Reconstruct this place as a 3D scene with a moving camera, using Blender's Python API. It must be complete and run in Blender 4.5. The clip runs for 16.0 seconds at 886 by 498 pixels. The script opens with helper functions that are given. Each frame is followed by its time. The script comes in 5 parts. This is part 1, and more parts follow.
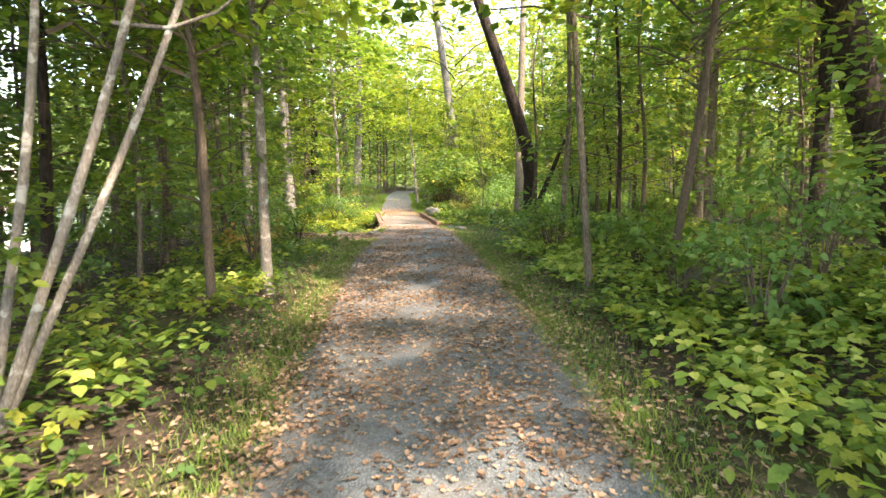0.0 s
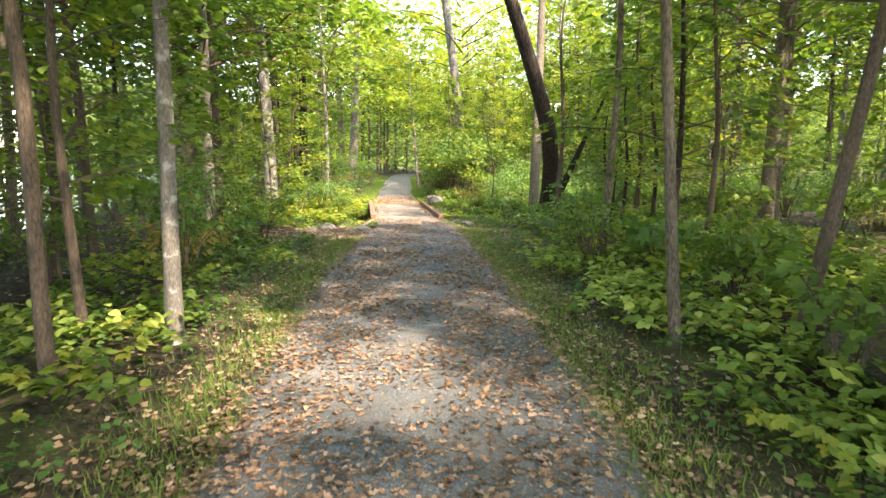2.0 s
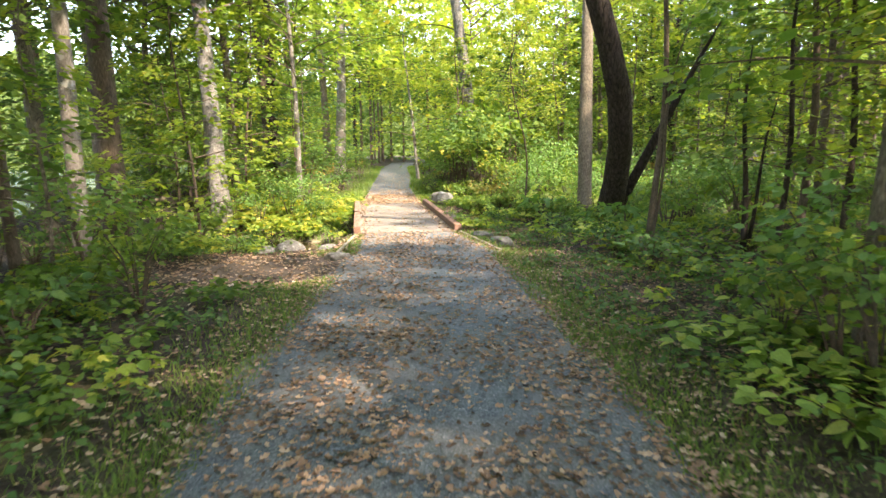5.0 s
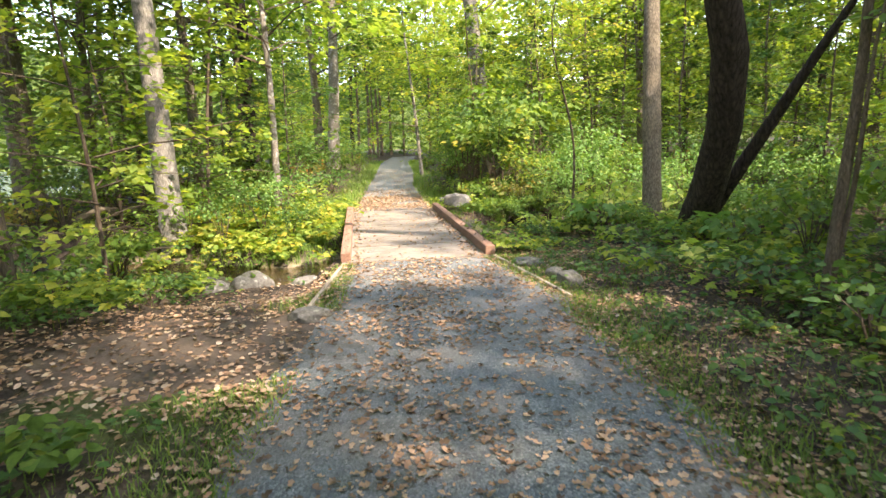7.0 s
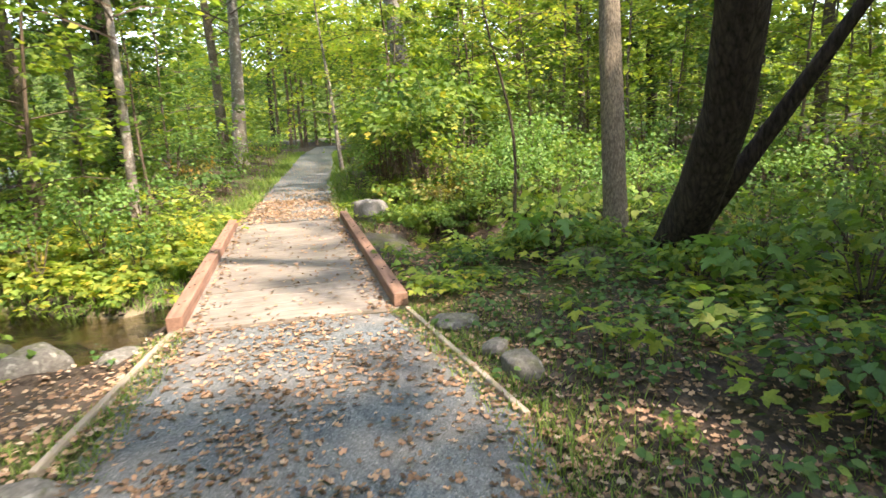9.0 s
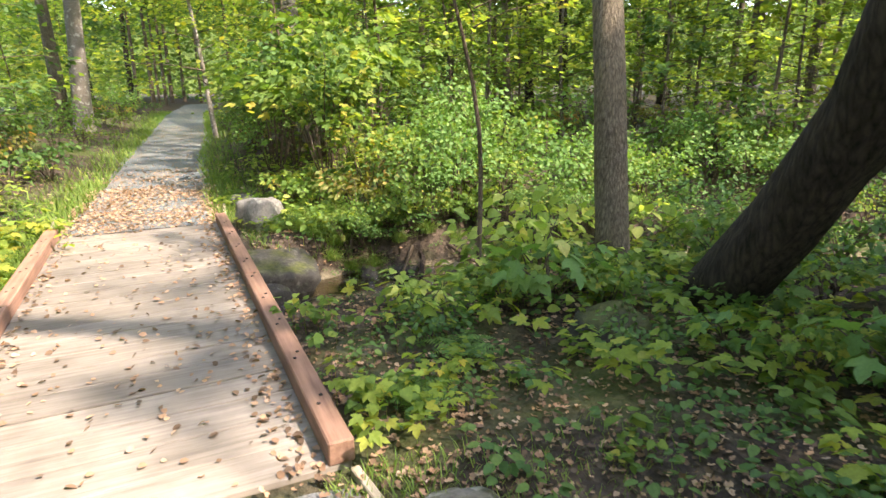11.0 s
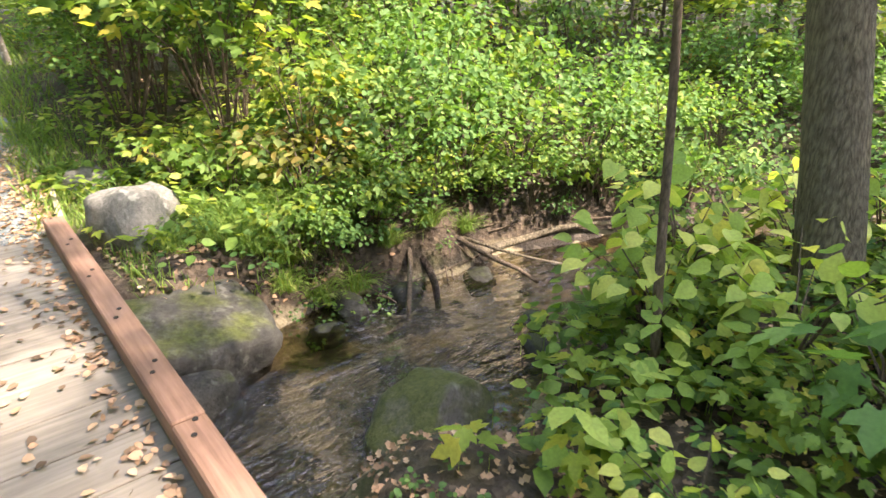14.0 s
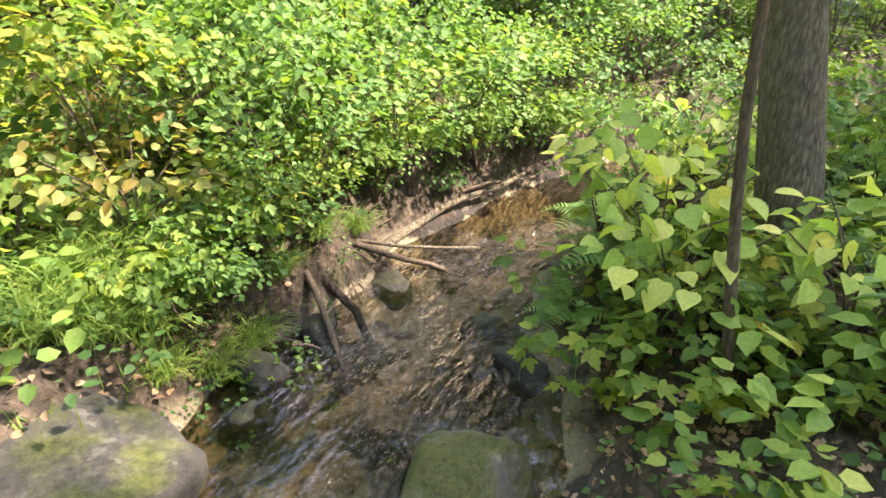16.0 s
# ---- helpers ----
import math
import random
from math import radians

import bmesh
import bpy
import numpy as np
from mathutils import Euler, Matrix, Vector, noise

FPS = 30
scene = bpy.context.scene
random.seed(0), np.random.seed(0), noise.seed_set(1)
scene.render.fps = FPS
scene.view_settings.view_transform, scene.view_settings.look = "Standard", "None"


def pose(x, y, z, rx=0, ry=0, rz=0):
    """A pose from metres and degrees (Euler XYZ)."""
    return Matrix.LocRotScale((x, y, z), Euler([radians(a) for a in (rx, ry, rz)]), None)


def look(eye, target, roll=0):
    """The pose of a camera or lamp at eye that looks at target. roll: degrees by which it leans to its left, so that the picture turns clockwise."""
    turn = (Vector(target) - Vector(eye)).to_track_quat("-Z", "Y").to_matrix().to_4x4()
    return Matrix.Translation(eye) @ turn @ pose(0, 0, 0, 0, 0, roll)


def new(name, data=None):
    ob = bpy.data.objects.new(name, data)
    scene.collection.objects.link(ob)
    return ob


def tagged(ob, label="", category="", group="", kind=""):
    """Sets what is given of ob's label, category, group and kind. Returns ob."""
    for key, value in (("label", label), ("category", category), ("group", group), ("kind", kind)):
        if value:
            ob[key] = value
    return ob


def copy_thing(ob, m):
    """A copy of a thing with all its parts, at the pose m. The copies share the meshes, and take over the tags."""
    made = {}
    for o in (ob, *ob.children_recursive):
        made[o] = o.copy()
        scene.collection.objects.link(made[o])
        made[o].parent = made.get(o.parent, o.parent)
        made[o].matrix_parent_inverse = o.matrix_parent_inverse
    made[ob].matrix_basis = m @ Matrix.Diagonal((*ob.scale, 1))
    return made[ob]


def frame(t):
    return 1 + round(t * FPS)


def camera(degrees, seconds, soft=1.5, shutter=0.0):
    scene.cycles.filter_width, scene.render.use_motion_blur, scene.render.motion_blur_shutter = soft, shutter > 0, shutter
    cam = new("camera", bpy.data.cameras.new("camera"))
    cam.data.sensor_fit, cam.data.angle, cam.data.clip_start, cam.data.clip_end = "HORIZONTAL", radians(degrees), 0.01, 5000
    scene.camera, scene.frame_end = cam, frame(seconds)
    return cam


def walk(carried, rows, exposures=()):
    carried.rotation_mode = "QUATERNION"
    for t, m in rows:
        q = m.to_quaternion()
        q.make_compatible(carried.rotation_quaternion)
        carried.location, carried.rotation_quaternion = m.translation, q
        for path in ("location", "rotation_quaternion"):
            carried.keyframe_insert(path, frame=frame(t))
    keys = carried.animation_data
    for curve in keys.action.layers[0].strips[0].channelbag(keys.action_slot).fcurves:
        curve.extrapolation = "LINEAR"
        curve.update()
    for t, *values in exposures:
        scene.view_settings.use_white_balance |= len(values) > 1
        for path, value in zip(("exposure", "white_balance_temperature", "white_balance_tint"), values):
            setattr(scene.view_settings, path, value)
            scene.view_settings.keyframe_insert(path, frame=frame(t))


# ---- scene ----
cam = camera(73.2, 16.0, shutter=0.25)
PATH = [
    (0, (-0.505, -1.149, 1.639), (-0.231, 0.82, 1.403), -0.2),
    (0.5, (-0.334, -0.419, 1.674), (-0.062, 1.55, 1.436), -0.9),
    (1, (-0.263, 0.332, 1.643), (0.006, 2.298, 1.383), -0.6),
    (1.5, (-0.129, 1.128, 1.67), (0.136, 3.093, 1.392), -0.3),
    (2, (-0.114, 1.964, 1.698), (0.154, 3.925, 1.405), 0.7),
    (2.5, (-0.17, 2.72, 1.72), (0.103, 4.684, 1.444), 2.1),
    (3, (-0.145, 3.516, 1.744), (0.125, 5.478, 1.45), 1.5),
    (3.5, (-0.125, 4.295, 1.727), (0.143, 6.255, 1.425), 1.4),
    (3.7, (-0.09, 4.605, 1.71), (0.179, 6.565, 1.41), 1.7),
    (5.8, (0.45, 9.405, 1.578), (0.721, 11.355, 1.226), -1.8),
    (6, (0.467, 9.725, 1.567), (0.735, 11.677, 1.222), -1.7),
    (6.5, (0.469, 10.506, 1.567), (0.737, 12.457, 1.219), -1.7),
    (7, (0.433, 11.205, 1.579), (0.699, 13.155, 1.221), -1.7),
    (7.5, (0.549, 11.873, 1.598), (0.813, 13.82, 1.224), -2.2),
    (8, (0.794, 12.509, 1.651), (1.066, 14.451, 1.262), -3.2),
    (8.5, (1.031, 13.126, 1.662), (1.368, 15.057, 1.267), -2.6),
    (9, (1.279, 13.807, 1.653), (1.749, 15.708, 1.245), -2.4),
    (9.2, (1.344, 14.088, 1.672), (1.87, 15.972, 1.254), -2.1),
    (11.3, (1.553, 16.86, 1.859), (2.388, 18.584, 1.286), -0.6),
    (11.5, (1.57, 17.08, 1.849), (2.417, 18.793, 1.257), -0.6),
    (12, (1.589, 17.732, 1.844), (2.47, 19.416, 1.222), -0.7),
    (12.5, (1.563, 18.349, 1.792), (2.504, 19.991, 1.144), -0.2),
    (13, (1.619, 18.93, 1.734), (2.633, 20.509, 1.043), 0.0),
    (13.5, (1.669, 19.479, 1.698), (2.758, 20.982, 0.953), 0.2),
    (14, (1.714, 19.986, 1.672), (2.895, 21.395, 0.884), 0.2),
    (14.5, (1.805, 20.446, 1.639), (3.078, 21.741, 0.802), 0.0),
    (15, (1.817, 20.793, 1.663), (3.195, 21.939, 0.776), -0.2),
    (15.5, (1.765, 21.134, 1.68), (3.286, 22.056, 0.767), 0.1),
    (16, (1.778, 21.482, 1.651), (3.384, 22.211, 0.709), 0.1),
]
walk(cam, [(t, look(eye, target, roll)) for t, eye, target, roll in PATH], exposures=[(0.0, 3.27, 7800, 21), (3.5, 3.27, 7700, 19), (8.0, 3.06, 7700, 19), (9.0, 3.02, 7600, 19), (12.0, 3.17, 7400, 20), (14.5, 3.5, 7500, 20), (16.0, 3.66, 7500, 20)])

# ---- light ----
SUN_AZ, SUN_EL = radians(143), radians(50)
sun_dir = Vector((math.sin(SUN_AZ) * math.cos(SUN_EL), math.cos(SUN_AZ) * math.cos(SUN_EL), math.sin(SUN_EL)))
world = bpy.data.worlds.new("sky")
world.use_nodes = True
scene.world = world
sky = world.node_tree.nodes.new("ShaderNodeTexSky")
sky.sky_type, sky.sun_disc, sky.sun_elevation, sky.sun_rotation = "NISHITA", False, SUN_EL, SUN_AZ
world.node_tree.links.new(sky.outputs[0], world.node_tree.nodes["Background"].inputs[0])
world.node_tree.nodes["Background"].inputs[1].default_value = 0.15
sun = new("sun", bpy.data.lights.new("sun", "SUN"))
sun.data.energy, sun.data.angle, sun.data.color = 2.0, radians(1.6), (1.0, 0.93, 0.82)
sun.matrix_world = look(sun_dir * 60, (0, 0, 0))

# ---- materials ----
rng = np.random.default_rng(7)


def material(name, build):
    m = bpy.data.materials.new(name)
    m.use_nodes = True
    nt = m.node_tree
    nt.nodes.clear()
    out = nt.nodes.new("ShaderNodeOutputMaterial")

    def node(kind, ins=None, **props):
        n = nt.nodes.new(kind)
        for key, value in props.items():
            if key == "ramp":
                el = n.color_ramp.elements
                while len(el) > 1:
                    el.remove(el[-1])
                for q, (p, c) in enumerate(value):
                    e = el[0] if q == 0 else el.new(p)
                    e.position, e.color = p, (*c, 1)
            elif key == "operation":
                n.operation = value
            elif key == "blend_type":
                n.blend_type = value
            elif key == "feature":
                n.feature = value
            elif key == "data_type":
                n.data_type = value
        for key, value in (ins or {}).items():
            if isinstance(value, bpy.types.NodeSocket):
                nt.links.new(value, n.inputs[key])
            else:
                n.inputs[key].default_value = value
        return n

    shader = build(node)
    nt.links.new(shader, out.inputs[0])
    return m


def coords(node):
    return node("ShaderNodeNewGeometry").outputs["Position"]


def noise_at(node, scale, detail=4.0, rough=0.55, vec=None):
    return node("ShaderNodeTexNoise", {"Vector": vec or coords(node), "Scale": scale, "Detail": detail, "Roughness": rough}).outputs[0]


def ramp(node, fac, stops):
    return node("ShaderNodeValToRGB", {"Fac": fac}, ramp=stops).outputs[0]


def mix(node, fac, a, b, how="MIX"):
    return node("ShaderNodeMixRGB", {"Fac": fac, "Color1": a, "Color2": b}, blend_type=how).outputs[0]


def bump(node, height, strength, distance):
    return node("ShaderNodeBump", {"Height": height, "Strength": strength, "Distance": distance}).outputs[0]


def principled(node, color, rough, normal=None, spec=0.4):
    ins = {"Base Color": color, "Roughness": rough, "Specular IOR Level": spec}
    if normal is not None:
        ins["Normal"] = normal
    return node("ShaderNodeBsdfPrincipled", ins).outputs[0]


def leaf_material(name, stops, glow=0.45, rough=0.5):
    def build(node):
        geo = node("ShaderNodeNewGeometry")
        info = node("ShaderNodeObjectInfo")
        r = node("ShaderNodeMath", {0: geo.outputs["Random Per Island"], 1: 0.75}, operation="MULTIPLY").outputs[0]
        r = node("ShaderNodeMath", {0: info.outputs["Random"], 1: 0.25, 2: r}, operation="MULTIPLY_ADD").outputs[0]
        col = ramp(node, r, stops)
        veins = noise_at(node, 60, 3)
        col = mix(node, 0.35, col, ramp(node, veins, [(0.3, (0.5, 0.5, 0.5)), (0.7, (1.3, 1.3, 1.2))]), "MULTIPLY")
        face = principled(node, col, rough + 0.1, None, 0.25)
        warm = mix(node, 1.0, col, (1.45, 1.5, 0.7, 1), "MULTIPLY")
        through_leaf = node("ShaderNodeBsdfTranslucent", {"Color": warm}).outputs[0]
        return node("ShaderNodeMixShader", {0: glow, 1: face, 2: through_leaf}).outputs[0]
    return material(name, build)


GREEN = [(0.0, (0.056, 0.113, 0.026)), (0.35, (0.094, 0.173, 0.035)), (0.65, (0.138, 0.226, 0.048)), (0.85, (0.214, 0.270, 0.054)), (1.0, (0.377, 0.313, 0.059))]
LIGHT = [(0.0, (0.133, 0.217, 0.041)), (0.5, (0.213, 0.297, 0.059)), (0.85, (0.346, 0.366, 0.071)), (1.0, (0.560, 0.411, 0.084))]
DEEP = [(0.0, (0.038, 0.092, 0.026)), (0.5, (0.063, 0.140, 0.041)), (1.0, (0.125, 0.205, 0.054))]
PALE = [(0.0, (0.15, 0.26, 0.06)), (0.4, (0.27, 0.38, 0.09)), (0.8, (0.46, 0.49, 0.14)), (1.0, (0.70, 0.60, 0.24))]
FRESH = [(0.0, (0.065, 0.15, 0.04)), (0.5, (0.115, 0.225, 0.065)), (0.85, (0.18, 0.29, 0.085)), (1.0, (0.30, 0.34, 0.10))]
RUST = [(0.0, (0.12, 0.16, 0.045)), (0.5, (0.22, 0.22, 0.065)), (0.8, (0.36, 0.23, 0.08)), (1.0, (0.477, 0.173, 0.071))]
leaf_green = leaf_material("leaf_green", GREEN)
# paler, yellower leaf; its colour also stands in for sunlit and backlit foliage
leaf_light = leaf_material("leaf_light", LIGHT, 0.55)
leaf_deep = leaf_material("leaf_deep", DEEP, 0.35)
leaf_pale = leaf_material("leaf_pale", PALE, 0.45)
leaf_fresh = leaf_material("leaf_fresh", FRESH, 0.4)
leaf_rust = leaf_material("leaf_rust", RUST, 0.45)
grass_mat = leaf_material("grass_blade", [(0.0, (0.07, 0.15, 0.03)), (0.6, (0.14, 0.235, 0.05)), (0.92, (0.23, 0.28, 0.07)), (1.0, (0.34, 0.31, 0.13))], 0.35)
litter_mat = leaf_material("dead_leaf", [(0.0, (0.07, 0.048, 0.034)), (0.2, (0.16, 0.105, 0.072)), (0.45, (0.31, 0.19, 0.125)), (0.7, (0.43, 0.29, 0.20)), (0.9, (0.52, 0.43, 0.34)), (0.96, (0.55, 0.42, 0.10)), (1.0, (0.34, 0.13, 0.05))], 0.15, 0.6)


def bark_material(name, dark, light, scale=1.0, depth=0.02, lichen=0.0):
    def build(node):
        tc = node("ShaderNodeTexCoord").outputs["Object"]
        squash = node("ShaderNodeMapping", {"Vector": tc, "Scale": (34 * scale, 34 * scale, 9 * scale)}).outputs[0]
        ridge = node("ShaderNodeTexVoronoi", {"Vector": squash, "Scale": 1.0}, feature="DISTANCE_TO_EDGE").outputs["Distance"]
        grain = noise_at(node, 1.3, 7, 0.7, squash)
        h = node("ShaderNodeMath", {0: ridge, 1: 0.6, 2: grain}, operation="MULTIPLY_ADD").outputs[0]
        col = ramp(node, h, [(0.32, dark), (0.68, light), (0.95, tuple(min(1, c * 1.5) for c in light))])
        patch = noise_at(node, 1.7, 5, 0.6, tc)
        col = mix(node, 0.5, col, ramp(node, patch, [(0.35, (0.55, 0.55, 0.55)), (0.65, (1.25, 1.25, 1.2))]), "MULTIPLY")
        if lichen:
            spots = noise_at(node, 7.0, 4, 0.6, tc)
            col = mix(node, ramp(node, spots, [(0.56, (0, 0, 0)), (0.64, (lichen, lichen, lichen))]), col, (0.48, 0.47, 0.42, 1))
        return principled(node, col, 0.9, bump(node, h, 0.9, depth), 0.2)
    return material(name, build)


bark_dark = bark_material("bark_dark", (0.008, 0.0065, 0.0055), (0.060, 0.046, 0.038), 0.5, 0.07)
bark_grey = bark_material("bark_grey", (0.046, 0.038, 0.028), (0.195, 0.165, 0.122), 1.1, 0.035)
bark_ash = bark_material("bark_ash", (0.075, 0.07, 0.062), (0.215, 0.203, 0.182), 1.0, 0.03, 0.25)
bark_brown = bark_material("bark_brown", (0.04, 0.03, 0.022), (0.13, 0.10, 0.075), 1.4, 0.01)
bark_pale = bark_material("bark_pale", (0.09, 0.08, 0.066), (0.24, 0.215, 0.185), 1.6, 0.008, 0.7)


def build_ground(node):
    p = coords(node)
    big, mid, fine = noise_at(node, 0.45, 4), noise_at(node, 5.0, 5, 0.65), noise_at(node, 38, 4, 0.7)
    chips = node("ShaderNodeTexVoronoi", {"Vector": p, "Scale": 26.0})
    soil = ramp(node, fine, [(0.25, (0.010, 0.008, 0.0065)), (0.6, (0.034, 0.027, 0.021)), (0.85, (0.07, 0.057, 0.045))])
    dead = ramp(node, chips.outputs["Color"], [(0.0, (0.03, 0.022, 0.016)), (0.5, (0.085, 0.063, 0.046)), (1.0, (0.17, 0.128, 0.094))])
    col = mix(node, ramp(node, mid, [(0.40, (0.15, 0.15, 0.15)), (0.62, (0.8, 0.8, 0.8))]), soil, dead)
    moss = ramp(node, fine, [(0.3, (0.035, 0.06, 0.014)), (0.7, (0.10, 0.13, 0.03))])
    col = mix(node, ramp(node, big, [(0.50, (0, 0, 0)), (0.64, (0.75, 0.75, 0.75))]), col, moss)
    grit, bars = noise_at(node, 60, 4, 0.7), noise_at(node, 2.2, 4, 0.6)
    cell = node("ShaderNodeTexVoronoi", {"Vector": p, "Scale": 11.0})
    sand = ramp(node, grit, [(0.25, (0.13, 0.108, 0.07)), (0.7, (0.26, 0.22, 0.15))])
    pebble = ramp(node, cell.outputs["Color"], [(0.0, (0.012, 0.010, 0.009)), (0.6, (0.042, 0.035, 0.029)), (1.0, (0.12, 0.10, 0.085))])
    bed = mix(node, ramp(node, bars, [(0.47, (0, 0, 0)), (0.52, (1, 1, 1))]), sand, pebble)
    level = node("ShaderNodeMath", {0: mid, 1: 0.18, 2: node("ShaderNodeSeparateXYZ", {0: p}).outputs[2]}, operation="MULTIPLY_ADD").outputs[0]
    depth = node("ShaderNodeMapRange", {"Value": level, "From Min": -0.40, "From Max": -0.30, "To Min": 1.0, "To Max": 0.0}).outputs[0]
    col = mix(node, depth, col, bed)
    h = node("ShaderNodeMath", {0: chips.outputs["Distance"], 1: 0.5, 2: fine}, operation="MULTIPLY_ADD").outputs[0]
    return principled(node, col, 0.9, bump(node, h, 0.8, 0.03), 0.25)


def build_gravel(node):
    p = coords(node)
    cell = node("ShaderNodeTexVoronoi", {"Vector": p, "Scale": 95.0})
    stone = ramp(node, cell.outputs["Color"], [(0.0, (0.052, 0.066, 0.074)), (0.5, (0.105, 0.128, 0.138)), (0.85, (0.18, 0.20, 0.205)), (1.0, (0.34, 0.335, 0.315))])
    wear = noise_at(node, 1.1, 5, 0.6)
    col = mix(node, ramp(node, wear, [(0.42, (0, 0, 0)), (0.72, (0.55, 0.55, 0.55))]), stone, (0.24, 0.20, 0.165, 1))
    dust = noise_at(node, 9.0, 4)
    col = mix(node, 0.6, col, ramp(node, dust, [(0.3, (0.75, 0.75, 0.75)), (0.7, (1.2, 1.2, 1.2))]), "MULTIPLY")
    h = node("ShaderNodeMath", {0: cell.outputs["Distance"], 1: -0.7, 2: dust}, operation="MULTIPLY_ADD").outputs[0]
    return principled(node, col, 0.9, bump(node, h, 0.7, 0.012), 0.25)


def build_dirt(node):
    fine, mid = noise_at(node, 45, 5, 0.7), noise_at(node, 3.0, 4)
    col = ramp(node, fine, [(0.25, (0.06, 0.047, 0.036)), (0.6, (0.12, 0.096, 0.076)), (0.9, (0.20, 0.165, 0.135))])
    col = mix(node, 0.6, col, ramp(node, mid, [(0.3, (0.6, 0.6, 0.6)), (0.7, (1.25, 1.22, 1.2))]), "MULTIPLY")
    return principled(node, col, 0.95, bump(node, fine, 0.6, 0.015), 0.2)


def wood_material(name, dark, light, along):
    stretch = [30.0, 30.0, 30.0]
    stretch[along] = 1.6

    def build(node):
        info = node("ShaderNodeObjectInfo").outputs["Random"]
        shift = node("ShaderNodeVectorMath", {0: coords(node), 1: node("ShaderNodeCombineXYZ", {0: info, 1: info, 2: info}).outputs[0]}, operation="ADD").outputs[0]
        fibre = noise_at(node, 1.0, 6, 0.65, node("ShaderNodeMapping", {"Vector": shift, "Scale": stretch}).outputs[0])
        stain = noise_at(node, 2.2, 5, 0.6)
        col = ramp(node, fibre, [(0.2, dark), (0.7, light)])
        col = mix(node, 0.7, col, ramp(node, stain, [(0.3, (0.62, 0.6, 0.58)), (0.7, (1.15, 1.15, 1.15))]), "MULTIPLY")
        tint = ramp(node, info, [(0.0, (0.8, 0.79, 0.77)), (1.0, (1.12, 1.1, 1.08))])
        col = mix(node, 1.0, col, tint, "MULTIPLY")
        return principled(node, col, 0.8, bump(node, fibre, 0.5, 0.004), 0.3)
    return material(name, build)


def build_rock(node, moss_amount=0.5, light=1.0):
    tc = node("ShaderNodeTexCoord").outputs["Object"]
    fine, mid = noise_at(node, 28, 6, 0.7, tc), noise_at(node, 4.0, 5, 0.6, tc)
    col = ramp(node, fine, [(0.25, (0.055 * light, 0.053 * light, 0.047 * light)), (0.6, (0.16 * light, 0.155 * light, 0.14 * light)), (0.85, (0.29 * light, 0.28 * light, 0.26 * light))])
    spots = noise_at(node, 11, 3, 0.5, tc)
    col = mix(node, ramp(node, spots, [(0.60, (0, 0, 0)), (0.66, (0.6, 0.6, 0.6))]), col, (0.34 * light, 0.34 * light, 0.30 * light, 1))
    up = node("ShaderNodeSeparateXYZ", {0: node("ShaderNodeNewGeometry").outputs["Normal"]}).outputs[2]
    grow = node("ShaderNodeMath", {0: up, 1: 0.35, 2: mid}, operation="MULTIPLY_ADD").outputs[0]
    lo = 1.02 - 0.55 * moss_amount
    mask = ramp(node, grow, [(max(lo - 0.1, 0.0), (0, 0, 0)), (min(lo + 0.12, 1.0), (0.9, 0.9, 0.9))])
    moss = ramp(node, fine, [(0.3, (0.025, 0.035, 0.008)), (0.7, (0.09, 0.10, 0.025))])
    col = mix(node, mask, col, moss)
    return principled(node, col, 0.88, bump(node, fine, 0.7, 0.02), 0.3)


def build_water(node):
    p = coords(node)
    flow = node("ShaderNodeMapping", {"Vector": p, "Scale": (4.0, 10.0, 5.0), "Rotation": (0, 0, radians(-12))}).outputs[0]
    waves = noise_at(node, 1.6, 3, 0.55, flow)
    rough = node("ShaderNodeMapRange", {"Value": noise_at(node, 0.9, 2, 0.5), "From Min": 0.42, "From Max": 0.60, "To Min": 0.12, "To Max": 0.9}).outputs[0]
    n = node("ShaderNodeBump", {"Height": waves, "Strength": rough, "Distance": 0.15}).outputs[0]
    gloss = node("ShaderNodeBsdfGlossy", {"Color": (1, 1, 1, 1), "Roughness": 0.03, "Normal": n}).outputs[0]
    clear = node("ShaderNodeBsdfTransparent", {"Color": (0.60, 0.55, 0.44, 1)}).outputs[0]
    return node("ShaderNodeMixShader", {0: node("ShaderNodeFresnel", {"IOR": 1.52, "Normal": n}).outputs[0], 1: clear, 2: gloss}).outputs[0]


def build_lake(node):
    n = bump(node, noise_at(node, 3.0, 3), 0.25, 0.05)
    return principled(node, (0.10, 0.13, 0.16, 1), 0.12, n, 0.9)


ground_mat = material("forest_floor", build_ground)
gravel_mat = material("crushed_stone", build_gravel)
dirt_mat = material("trodden_dirt", build_dirt)
plank_mat = wood_material("weathered_plank", (0.12, 0.106, 0.092), (0.27, 0.247, 0.22), 0)
kerb_mat = wood_material("red_brown_timber", (0.12, 0.065, 0.047), (0.33, 0.20, 0.15), 1)
edge_mat = wood_material("pale_board", (0.20, 0.17, 0.13), (0.42, 0.37, 0.30), 1)
rock_mat = material("grey_rock", lambda node: build_rock(node, 0.25))
wet_rock_mat = material("wet_rock", lambda node: build_rock(node, 0.3, 0.26))
pale_rock_mat = material("pale_rock", lambda node: build_rock(node, 0.0, 1.1))
grey_moss_mat = material("lichened_rock", lambda node: build_rock(node, 0.36, 0.32))
deep_moss_mat = material("moss_covered_rock", lambda node: build_rock(node, 0.66, 0.7))
dark_moss_mat = material("dark_mossy_rock", lambda node: build_rock(node, 0.6, 0.35))
moss_rock_mat = material("mossy_rock", lambda node: build_rock(node, 0.5, 0.75))
water_mat = material("stream_water", build_water)
lake_mat = material("lake_water", build_lake)
